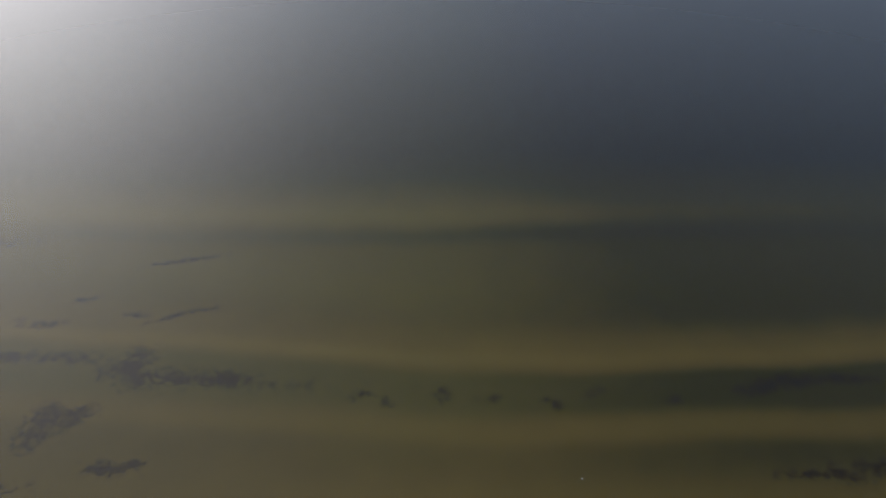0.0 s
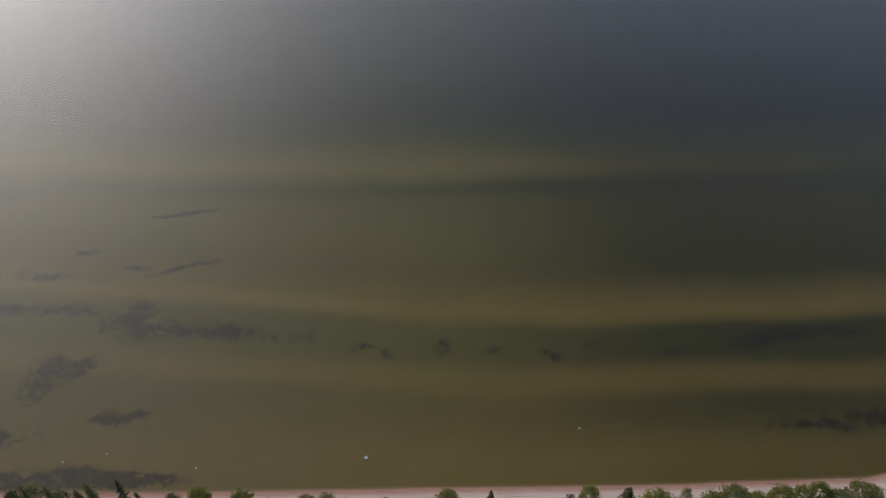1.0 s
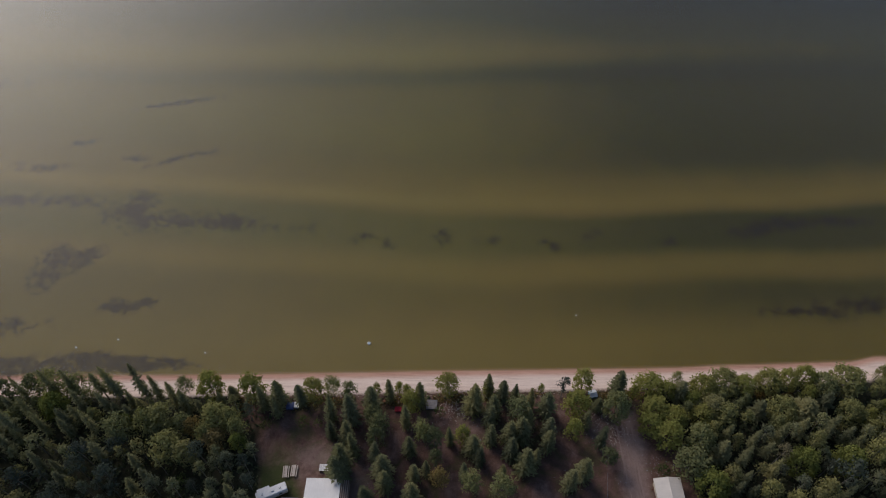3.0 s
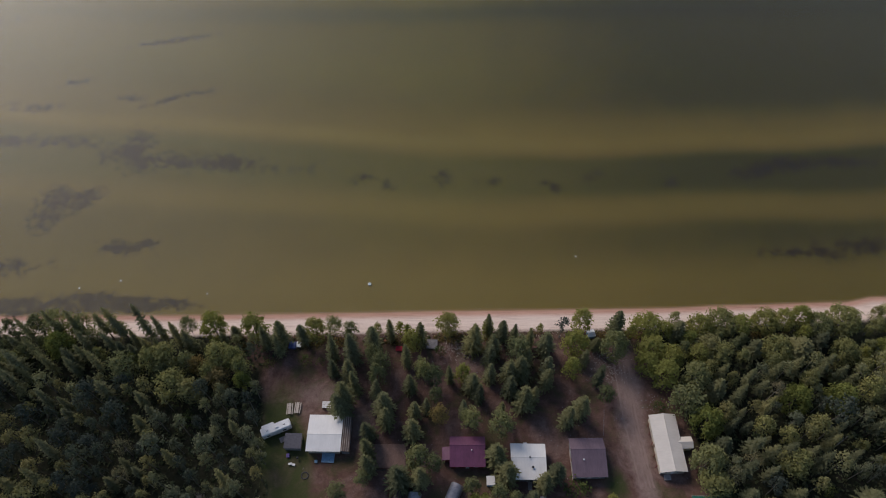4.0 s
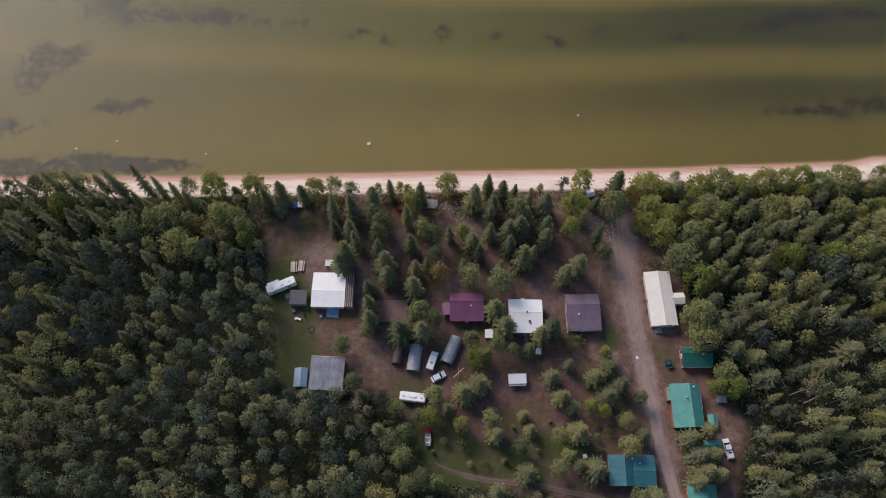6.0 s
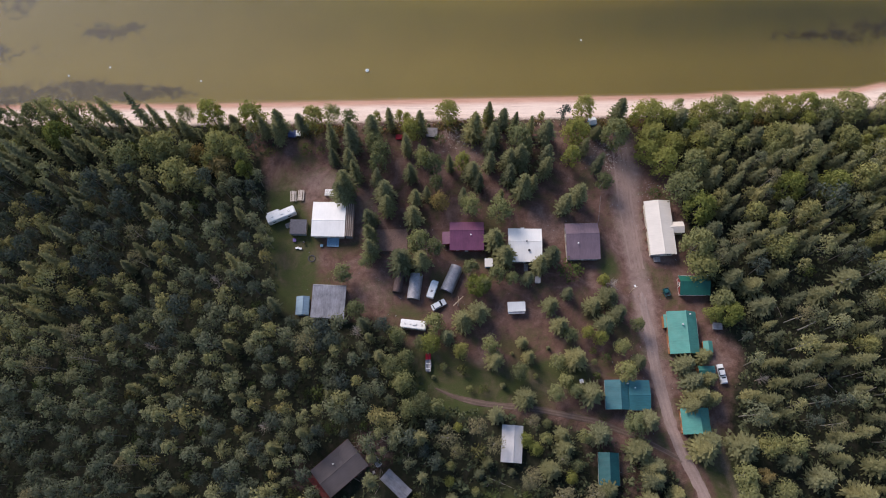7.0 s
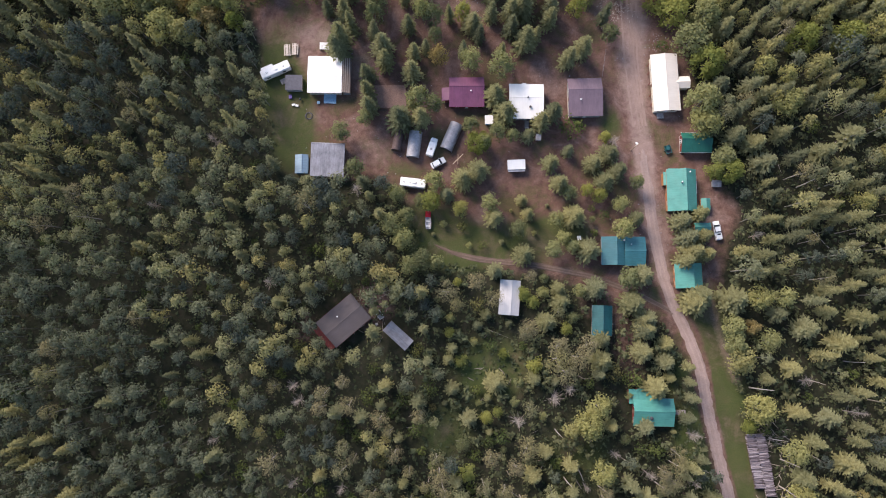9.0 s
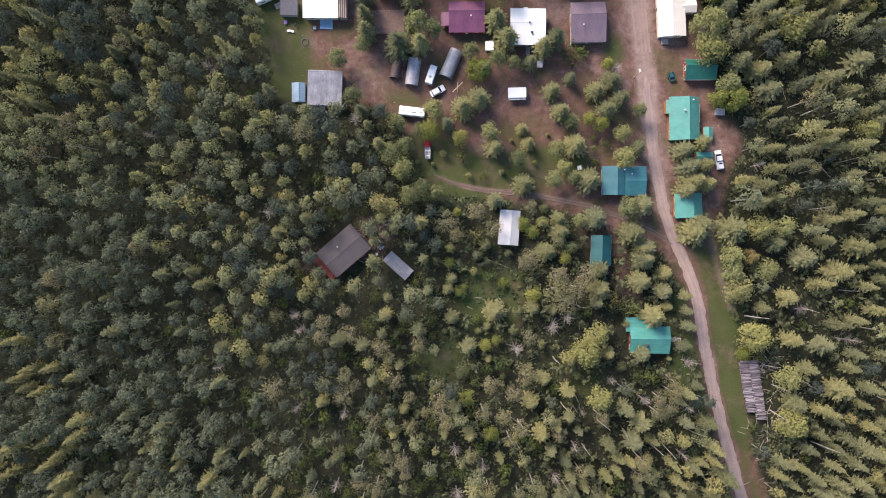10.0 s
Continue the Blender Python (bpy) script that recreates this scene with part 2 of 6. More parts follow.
ROOF_DARK = roofing("brown_roof", (0.085, 0.070, 0.072), 0.75, 0, dirt=0.25)
ROOF_GREEN = roofing("green_roof", (0.014, 0.105, 0.078), 0.45, 0, dirt=0.3)
ROOF_TEAL = roofing("teal_roof", (0.066, 0.24, 0.20), 0.4, 1, dirt=0.3)
ROOF_BLUE = roofing("blue_green_roof", (0.030, 0.125, 0.145), 0.45, 1, dirt=0.35)
ROOF_PETROL = roofing("petrol_roof", (0.012, 0.085, 0.09), 0.5, 1, dirt=0.35)
ROOF_METAL = roofing("galvanised_roof", (0.25, 0.245, 0.27), 0.4, 0, dirt=0.65, metal=0.2)
ROOF_RUST = roofing("rusty_striped_roof", (0.36, 0.23, 0.16), 0.7, 1, dirt=0.4)
# ---- parts below ----
FELT = plain("grey_felt", (0.11, 0.105, 0.12), 0.9, wear=0.3)
TIN = plain("grey_tin", (0.37, 0.355, 0.37), 0.55, 0.2, 0.45, 0.9)
RUSTY = plain("rusty_tin", (0.11, 0.075, 0.07), 0.8, 0.1, 0.4)
WHITE = plain("white_paint", (0.76, 0.745, 0.72), 0.4, wear=0.1)
CREAM = plain("cream_siding", (0.62, 0.56, 0.46), 0.7, wear=0.2)
LOG = plain("orange_log_wall", (0.34, 0.15, 0.065), 0.7, wear=0.35)
RED_WALL = plain("barn_red_siding", (0.16, 0.035, 0.03), 0.75, wear=0.3)
GREY_WALL = plain("grey_siding", (0.30, 0.29, 0.29), 0.8, wear=0.25)
BLUE = plain("pale_blue_paint", (0.22, 0.36, 0.48), 0.6, wear=0.25)
POLE_WOOD = plain("tan_pole_wood", (0.40, 0.29, 0.20), 0.85, wear=0.3)
DECK = plain("weathered_planks", (0.36, 0.31, 0.29), 0.85, wear=0.35)
BROWN_DECK = plain("brown_planks", (0.20, 0.12, 0.09), 0.85, wear=0.35)
FRESH_WOOD = plain("bleached_wood", (0.55, 0.47, 0.40), 0.8, wear=0.3)
def log_material():
    """Weathered cut logs, each of its own grey."""
    k = Nodes("cut_logs")
    info = k.n.new("ShaderNodeObjectInfo")
    f = k.math("ADD", k.math("MULTIPLY", info.outputs["Random"], 0.7), k.math("MULTIPLY", k.noise(6, 3), 0.3))
    return k.finish(k.ramp(f, (0.1, (0.05, 0.04, 0.046)), (0.5, (0.17, 0.142, 0.155)), (0.9, (0.36, 0.315, 0.325))), 0.9, 0, k.bump(k.noise(20, 3), 0.4, 0.03), 0.1)


LOG_END = log_material()
GLASS = plain("dark_glass", (0.02, 0.024, 0.03), 0.08, wear=0.1, spec=0.6)
RUBBER = plain("black_rubber", (0.02, 0.02, 0.02), 0.85)
STEEL = plain("steel", (0.45, 0.45, 0.46), 0.4, 0.7)
RED = plain("red_paint", (0.40, 0.012, 0.028), 0.45, wear=0.2)
DARK = plain("dark_grey", (0.05, 0.05, 0.055), 0.7)
NAVY = plain("navy_plastic", (0.05, 0.075, 0.19), 0.5, wear=0.25)
GREY_DECK = plain("grey_planks", (0.20, 0.185, 0.19), 0.9, wear=0.35)
PURPLE_TARP = plain("violet_plastic", (0.16, 0.11, 0.30), 0.6)
CAR_PAINT = plain("white_car_paint", (0.66, 0.665, 0.67), 0.2, wear=0.05, spec=0.5)


# ---------------------------------------------------------------- small modelling helpers
def part(name, bm, material, parent, label="", smooth=False, flat=False):
    """Links a bmesh as one mesh under a thing or a part."""
    mesh = bpy.data.meshes.new(name)
    if not flat:
        bmesh.ops.recalc_face_normals(bm, faces=bm.faces)
    bm.to_mesh(mesh)
    bm.free()
    mesh.materials.append(material)
    if smooth:
        for p in mesh.polygons:
            p.use_smooth = True
    ob = new(name, mesh)
    ob.parent = parent
    return tagged(ob, label)


def thing(name, x, y, z, turn, label, category, group="", kind=""):
    root = new(name)
    root.matrix_basis = pose(x, y, z, 0, 0, turn)
    return tagged(root, label, category, group, kind)


def box(bm, x0, x1, y0, y1, z0, z1, bevel=0.0, m=None):
    """Adds a box, with bevelled edges if asked."""
    made = bmesh.ops.create_cube(bm, size=1)["verts"]
    bmesh.ops.scale(bm, vec=(x1 - x0, y1 - y0, z1 - z0), verts=made)
    bmesh.ops.translate(bm, vec=((x0 + x1) / 2, (y0 + y1) / 2, (z0 + z1) / 2), verts=made)
    if m:
        bmesh.ops.transform(bm, matrix=m, verts=made)
    if bevel:
        edges = list({e for v in made for e in v.link_edges})
        bmesh.ops.bevel(bm, geom=edges, offset=bevel, segments=2, affect="EDGES")
    return bm


def boxed(*sizes, bevel=0.0, m=None):
    return box(bmesh.new(), *sizes, bevel=bevel, m=m)


def tube(bm, a, b, r0, r1=None, sides=8):
    """Adds a tapered rod from a to b."""
    a, b = Vector(a), Vector(b)
    turn = (b - a).to_track_quat("Z", "Y").to_matrix().to_4x4()
    m = Matrix.Translation((a + b) / 2) @ turn
    bmesh.ops.create_cone(bm, cap_ends=True, segments=sides, radius1=r0, radius2=r0 if r1 is None else r1, depth=(b - a).length, matrix=m)
    return bm


def prism(bm, profile, y0, y1):
    """Adds a solid whose (x, z) outline runs from y0 to y1."""
    front = [bm.verts.new((x, y0, z)) for x, z in profile]
    back = [bm.verts.new((x, y1, z)) for x, z in profile]
    bm.faces.new(front)
    bm.faces.new(back[::-1])
    for i in range(len(profile)):
        j = (i + 1) % len(profile)
        bm.faces.new((front[j], front[i], back[i], back[j]))
    return bm


def swap(bm):
    """Turns a form that runs along y so that it runs along x."""
    bmesh.ops.transform(bm, matrix=pose(0, 0, 0, 0, 0, 90), verts=bm.verts)
    return bm


# ---------------------------------------------------------------- ground and lake
SHORE = [(-3000, 59.6), (-400, 105.6), (-143, 110.5), (-116, 110.6), (-83, 110.7), (-57, 111.2), (-24, 111.9), (0, 112.5), (21, 112.8), (49, 113.3), (76, 113.8), (88, 114.6), (105, 115.1), (124, 115.9), (133, 116.1), (137, 117.0), (141, 118.0), (146, 118.1), (300, 123.6), (3000, 169.6)]
WATER_LEVEL = -0.8
ROAD = [(56.2, 85), (55.6, 76), (56.6, 61.5), (57.9, 49.4), (59.0, 37.7), (60.3, 24.6), (62.6, 12), (65.3, 3), (69.2, -5), (72.5, -15),
        (73.9, -26), (76.6, -40.4), (80.2, -55), (84.1, -69.4), (89, -88), (97, -120), (110, -170)]
TRACK = [(65.2, 1.5), (54.3, 7.3), (42, 12), (26.3, 15.2), (10.4, 16.8), (3, 18.6), (-3, 21.4)]
CLEARING = [(-57.1, 92), (-53.7, 78), (-49.2, 58), (-47.3, 40.4), (-28.5, 39.5), (-15.4, 40), (-9.6, 29), (-4, 18.4), (10.4, 14), (26.2, 12), (41.9, 9),
            (54.2, 5), (63, -2), (67, -12), (70.5, -26), (74, -45), (78, -62), (82, -80), (95, -80), (88, -60), (84, -40), (81.5, -18), (79.5, -3), (80.4, 16.6), (86, 31), (79.3, 40),
            (77, 52.8), (72.8, 76), (73, 100), (57.5, 102), (-14.7, 101), (-46.3, 100.5)]


def shore_y(x):
    return np.interp(x, [p[0] for p in SHORE], [p[1] for p in SHORE])


def off_line(x, y, line):
    """How far the points lie from a bent line."""
    best = np.full(np.shape(x), 1e9)
    for (ax, ay), (bx, by) in zip(line, line[1:]):
        dx, dy = bx - ax, by - ay
        t = np.clip(((x - ax) * dx + (y - ay) * dy) / (dx * dx + dy * dy), 0, 1)
        best = np.minimum(best, np.hypot(x - ax - t * dx, y - ay - t * dy))
    return best


def inside(x, y, poly):
    hit = np.zeros(np.shape(x), bool)
    for (ax, ay), (bx, by) in zip(poly, poly[1:] + poly[:1]):
        if ay != by:
            hit ^= ((ay > y) != (by > y)) & (x < (bx - ax) * (y - ay) / (by - ay) + ax)
    return hit


def step(v, lo, hi):
    t = np.clip((v - lo) / (hi - lo), 0, 1)
    return t * t * (3 - 2 * t)


def blob(x, y, cx, cy, rx, ry, turn=0.0):
    c, s = math.cos(radians(turn)), math.sin(radians(turn))
    u, v = (x - cx) * c + (y - cy) * s, (y - cy) * c - (x - cx) * s
    return np.exp(-((u / rx) ** 2 + (v / ry) ** 2))


def build_ground():
    far = [170 * 1.22 ** i for i in range(1, 16)]
    xs = np.array([-f for f in far[::-1]] + list(np.linspace(-170, 170, 380)) + far)
    ys = np.array([-90 - 18 * 1.3 ** i for i in range(19, 0, -1)] + list(np.linspace(-90, 126, 270)) + list(np.linspace(128, 330, 102)) + [330 + 10 * 1.25 ** i for i in range(1, 26)])
    x, y = np.meshgrid(xs, ys)
    d = y - shore_y(x)
    rng = np.random.default_rng(3)
    wob = sum(np.sin(x * a + y * b + p) for a, b, p in rng.uniform(-0.35, 0.35, (6, 3)) * (1, 1, 18)) / 6
    z = -0.8 * step(d, -9, 0) - 0.02 * np.clip(d, 0, 60) - 0.012 * np.clip(d - 60, 0, 400)
    bars = 0.5 * blob(x, d, 0, 77, 1e6, 7) + 0.3 * blob(x, d, 0, 41, 1e6, 6) + 0.4 * blob(x, d, 0, 168, 1e6, 14)
    z += np.where(d > 3, bars * step(d, 3, 20), 0) + 0.10 * wob * step(-d, 9, 14) * step(np.minimum(off_line(x, y, ROAD), off_line(x, y, TRACK)), 2, 5)
    # where the yard soil, lawn, road dirt, sand and lake bed lie
    open_ground = inside(x, y, CLEARING).astype(float)
    for _ in range(7):
        for axis in (0, 1):
            open_ground = (np.roll(open_ground, 1, axis) + open_ground + np.roll(open_ground, -1, axis)) / 3
    soil = np.maximum(0.75 * open_ground, 0.62 * step(d, -26, -16) * step(75 - np.abs(x), 0, 12)) + 0.5 * blob(x, y, 44, 4, 9, 6) + 0.6 * blob(x, y, 53, -8, 7, 12) + 0.15 * step(x, 78, 92) * step(-y, -75, -40) + 0.8 * blob(x, y, -20, 4, 7, 9) + 0.5 * blob(x, y, -39, -3, 6, 8)
    lawn = (1.4 * blob(x, y, -43, 57, 6, 16) + 0.55 * blob(x, y, -11, 43, 8, 4) + 0.4 * blob(x, y, 37, 36, 8, 4) + 0.5 * blob(x, y, 6, 59, 7, 3)
            + 1.4 * blob(x, y, 80, -32, 6, 32, 6) + 1.0 * blob(x, y, 74, 3, 4, 9, 25) + 1.1 * blob(x, y, 68, -30, 5, 20, 8) + 0.8 * blob(x, y, -49, 74, 6, 16)
            + 0.9 * blob(x, y, 63, 5, 7, 3, -30) + 0.85 * blob(x, y, 49, 56, 4, 6) + 0.55 * blob(x, y, 44, 44, 6, 4) + 0.95 * blob(x, y, 18, 22, 20, 7) + 0.55 * blob(x, y, 36, 26, 12, 5)
            + 0.6 * blob(x, y, 4, 18, 10, 6) + 0.95 * blob(x, y, -5, 27, 9, 9) + 1.0 * blob(x, y, 14, -14, 13, 10) + 0.7 * blob(x, y, 0, -32, 10, 9) + 0.65 * blob(x, y, 38, -38, 14, 14))
    dirt = (0.9 * step(-off_line(x, y, ROAD[:3]), -7.0, -1.0) * step(y, 56, 70) + 0.85 * step(-off_line(x, y, ROAD[1:5]), -4.6, -1.0) * step(-y, -72, -56) + 0.5 * step(-off_line(x, y, ROAD[3:7]), -4, -1.0) + 0.3 * step(-off_line(x, y, ROAD[6:]), -2.8, -1.0) + 0.42 * step(-off_line(x, y, [(74.5, 12.2), (75.8, 4.9), (77.6, -3.1), (79.3, -9.5), (82.3, -17.5)]), -2.2, -0.3) + 0.16 * step(-off_line(x, y, TRACK), -2.2, -0.8)
            + 0.75 * blob(x, y, -36, 83, 9, 5) + 0.6 * blob(x, y, -24, 73, 7, 8) + 0.55 * blob(x, y, 47, 92, 5, 6) + 0.5 * blob(x, y, 9, 93, 8, 5) + 0.4 * blob(x, y, 70, 30, 12, 8)
            + 0.35 * blob(x, y, -20, 49, 9, 7) + 0.35 * blob(x, y, 33, 68, 8, 6) + 0.85 * blob(x, y, 57, 93, 3.5, 8))
    lawn *= 1 - np.clip(step(-off_line(x, y, ROAD), -3.5, -1.5), 0, 1)
    sand = step(d, -10.2, -5.6)
    left, right = step(-x, -60, 150), step(x, -20, 120)
    wave = 0.5 * np.sin(x * 0.047 + y * 0.01) + 0.4 * np.sin(x * 0.09 + 2)

    def along(line):
        """How far each point lies beyond a sand bar's crest."""
        return y - np.interp(x, [p[0] for p in line], [p[1] for p in line]) + wave

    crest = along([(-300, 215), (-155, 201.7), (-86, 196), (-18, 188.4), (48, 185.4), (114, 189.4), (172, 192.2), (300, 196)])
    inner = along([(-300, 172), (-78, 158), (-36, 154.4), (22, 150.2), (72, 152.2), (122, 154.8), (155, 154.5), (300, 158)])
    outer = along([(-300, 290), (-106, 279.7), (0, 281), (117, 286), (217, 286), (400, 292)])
    # Bed tone with water depth painted in: pale over bars, dark in troughs.
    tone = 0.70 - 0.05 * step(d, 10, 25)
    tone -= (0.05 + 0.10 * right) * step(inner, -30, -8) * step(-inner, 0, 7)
    # The last term paints lens corner falloff into the near right bed.
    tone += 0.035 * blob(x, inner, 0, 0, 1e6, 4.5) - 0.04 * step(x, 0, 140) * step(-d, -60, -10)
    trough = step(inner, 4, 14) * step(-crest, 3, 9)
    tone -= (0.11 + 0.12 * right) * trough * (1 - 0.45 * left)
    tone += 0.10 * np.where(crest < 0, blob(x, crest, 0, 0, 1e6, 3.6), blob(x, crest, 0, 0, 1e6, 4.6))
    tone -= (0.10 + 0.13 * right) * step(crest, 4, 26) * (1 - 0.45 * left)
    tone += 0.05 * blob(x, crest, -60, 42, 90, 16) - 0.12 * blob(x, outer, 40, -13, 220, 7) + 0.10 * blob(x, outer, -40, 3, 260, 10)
    # Painted deep-water darkening; the left term offsets the sun's glare.
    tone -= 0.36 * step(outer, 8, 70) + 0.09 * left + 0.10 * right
    # How strongly the bed takes the painted green of deep water.
    depth_tint = 0.25 + 0.55 * trough + 0.45 * step(crest, 8, 40) - 0.3 * step(-inner, 2, 20) * step(-d, -40, -10) - 0.25 * left - 0.6 * right
    weed = np.zeros_like(x)
    far_beds = ((-168, 188.5, 12, 2.6, 0), (-146, 187.6, 12, 2.2, 0), (-120, 184, 9, 5.5, 12), (-113, 178, 9, 4.5, 0), (-100, 178, 9, 3.2, -8), (-84, 177, 16, 2.8, -4), (-30, 169.5, 4.5, 2.4, 20),
                (-22, 166.5, 4.5, 2.4, -25), (0, 170, 4, 3, -30), (18, 168.3, 5, 1.7, 0), (40, 165.6, 4.5, 2, -30), (55, 170.5, 5, 1.7, 20), (84, 167.4, 4, 1.8, 15))
    west_beds = ((-179, 210, 7, 2.4, 0), (-162, 207, 9, 1.7, 4), (-127, 212.4, 6, 1.4, 0), (-112, 211.5, 8, 1.2, 22), (-100, 216, 6, 1.4, 4), (-153, 221.8, 6, 1.6, 10), (-200, 263, 10, 3, 15), (-117, 249, 16, 1.2, 14),
                 (-140, 158, 7, 5, 0), (-131, 160, 6, 3.5, 25), (-142, 150, 5, 4, 30), (-112, 138, 8, 2.2, -6), (-104, 139, 5, 1.6, 10), (-147, 129.5, 11, 2.2, 2))
    shore_beds = ((117, 173, 8, 2.2, 8), (132, 177, 12, 2.4, 6), (150, 178, 12, 1.8, 0), (120, 136, 9, 1.3, 2), (132, 136, 6, 2.4, -20), (145, 138.3, 9, 2.6, 8), (160, 141, 9, 2.4, 8),
                  (-117, 116.2, 11, 2.2, 2), (-98, 115.6, 12, 1.6, -4), (-128, 113.6, 12, 1.7, 0), (-142, 114, 9, 2, 4), (-109, 113.4, 14, 1.2, 0))
    for cx, cy, rx, ry, turn in far_beds + west_beds + shore_beds:
        weed = np.maximum(weed, (0.72 if -40 < cx < 90 and cy > 160 else 1.0) * blob(x, y, cx, cy, rx * 1.4, ry * 1.75, turn))
    weed = np.maximum(weed, 0.4 * blob(x, y, -60, 175, 25, 5)) * (1 + 0.5 * step(-d, -10, -5))
    mesh = bpy.data.meshes.new("ground")
    nx, ny = len(xs), len(ys)
    i = (np.arange(ny - 1)[:, None] * nx + np.arange(nx - 1)).ravel()
    fill_mesh(mesh, np.stack([x, y, z], -1).reshape(-1, 3), np.stack([i, i + 1, i + nx + 1, i + nx], -1))
    for name, values in (("soil", soil), ("lawn", lawn), ("dirt", dirt), ("sand", sand), ("wet", step(d, -3.2, -0.7)), ("under", step(d, -0.5, 0.9)), ("bed", tone), ("depth_tint", depth_tint), ("weed", weed)):
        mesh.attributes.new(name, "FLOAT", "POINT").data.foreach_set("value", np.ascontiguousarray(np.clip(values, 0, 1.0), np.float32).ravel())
    mesh.materials.append(GROUND)
    mesh.polygons.foreach_set("use_smooth", np.ones(len(mesh.polygons), bool))
    tagged(new("ground", mesh), "forest floor and yard soil sloping through a sand beach to the lake bed", "ground", kind="structure")


def fill_mesh(mesh, verts, quads):
    """Fills a mesh with points and four-cornered faces, given as arrays."""
    mesh.vertices.add(len(verts))
    mesh.vertices.foreach_set("co", np.ascontiguousarray(verts, np.float32).ravel())
    mesh.loops.add(quads.size)
    mesh.loops.foreach_set("vertex_index", np.ascontiguousarray(quads, np.int32).ravel())
    mesh.polygons.add(len(quads))
    mesh.polygons.foreach_set("loop_start", np.arange(0, quads.size, 4, dtype=np.int32))
    mesh.polygons.foreach_set("loop_total", np.full(len(quads), 4, np.int32))
    mesh.update(calc_edges=True)


build_ground()
bm = bmesh.new()
bmesh.ops.create_grid(bm, x_segments=2, y_segments=2, size=1)
bmesh.ops.transform(bm, matrix=Matrix.Translation((0, 2050, WATER_LEVEL)) @ Matrix.Diagonal((2900, 1990, 1, 1)), verts=bm.verts)
tagged(part("water", bm, WATER, None, flat=True), "rippled shallow lake water over pale sand bars and dark weed beds", "lake", kind="structure")


def ribbon(name, line, width, z, material, label, seed):
    """A dirt road: a ribbon along a bent line with ragged edges and two worn wheel ruts."""
    rng = random.Random(seed)
    pts = []
    for (ax, ay), (bx, by) in zip(line, line[1:]):
        n = max(2, int(math.hypot(bx - ax, by - ay) / 1.2))
        pts += [(ax + (bx - ax) * i / n, ay + (by - ay) * i / n) for i in range(n)]
    pts.append(line[-1])
    for _ in range(6):
        pts = [pts[0]] + [((a[0] + 2 * b[0] + c[0]) / 4, (a[1] + 2 * b[1] + c[1]) / 4) for a, b, c in zip(pts, pts[1:], pts[2:])] + [pts[-1]]
    bm = bmesh.new()
    cross = ((-0.5, -0.12), (-0.42, -0.02), (-0.3, -0.03), (-0.16, 0.0), (0, 0.04), (0.16, 0.0), (0.3, -0.03), (0.42, -0.02), (0.5, -0.12))
    rows = []
    for i, (px, py) in enumerate(pts):
        fade = min(1.0, i / 9, (len(pts) - 1 - i) / 9)
        ax, ay = pts[max(0, i - 1)]
        bx, by = pts[min(len(pts) - 1, i + 1)]
        length = math.hypot(bx - ax, by - ay)
        nx, ny = (by - ay) / length, -(bx - ax) / length
        row = []
        for u, h in cross:
            w = width * u * (0.22 + 0.78 * fade) * (1 + (rng.uniform(-0.15, 0.15) if abs(u) > 0.4 else 0))
            row.append(bm.verts.new((px + nx * w, py + ny * w, z + h - 0.14 * (i < 1 or i > len(pts) - 2))))
        rows.append(row)
    for a, b in zip(rows, rows[1:]):
        for i in range(len(cross) - 1):
            bm.faces.new((a[i], a[i + 1], b[i + 1], b[i]))
    tagged(part(name, bm, material, None, smooth=True), label, "road", kind="structure")


def road_material(name, pale, dark):
    k = Nodes(name)
    big, fine = k.noise(0.25, 4), k.noise(2.5, 5, 0.7)
    f = k.math("ADD", k.math("MULTIPLY", big, 0.5), k.math("MULTIPLY", fine, 0.5))
    return k.finish(k.ramp(f, (0.32, dark), (0.68, pale)), 0.95, 0, k.bump(fine, 0.6, 0.1), 0.1)


ribbon("road", ROAD[3:], 3.5, 0.06, road_material("road_dirt", (0.33, 0.245, 0.215), (0.20, 0.145, 0.126)), "rutted pale dirt road through the woods to the beach", 1)
ribbon("road", TRACK, 1.9, 0.055, road_material("track_dirt", (0.165, 0.115, 0.092), (0.08, 0.057, 0.045)), "narrow brown dirt track branching off the road", 2)


def ruts(line, offsets, width, z, material):
    """Worn wheel marks that wander along a road, each a thin strip of its own just over the dirt."""
    for k, off in enumerate(offsets):
        rng = random.Random(40 + k)
        a, b, lag = rng.uniform(0.05, 0.12), rng.uniform(0.05, 0.14) if len(offsets) < 3 else rng.uniform(0.2, 0.5), rng.uniform(0, 6)
        bm = bmesh.new()
        last = None
        start = rng.uniform(0, 2)
        run = 0.0
        for (ax, ay), (bx, by) in zip(line, line[1:]):
            length = math.hypot(bx - ax, by - ay)
            nx, ny = (by - ay) / length, -(bx - ax) / length
            n = max(1, int(length / 1.5))
            for i in range(n):
                run += length / n
                if run < start:
                    continue
                u = off * (1 - 0.25 * math.sin(run * 0.03)) + b * math.sin(run * a + lag)
                w = width * rng.uniform(0.3, 1.2) / 2
                px, py = ax + (bx - ax) * i / n, ay + (by - ay) * i / n
                row = [bm.verts.new((px + nx * (u + s * w), py + ny * (u + s * w), z + 0.005 * k)) for s in (-1, 1)]
                if last:
                    bm.faces.new((last[0], last[1], row[1], row[0]))
                last = row
        tagged(part("trim", bm, material, None), "worn wheel rut along the dirt road", "wheel rut", kind="structure")


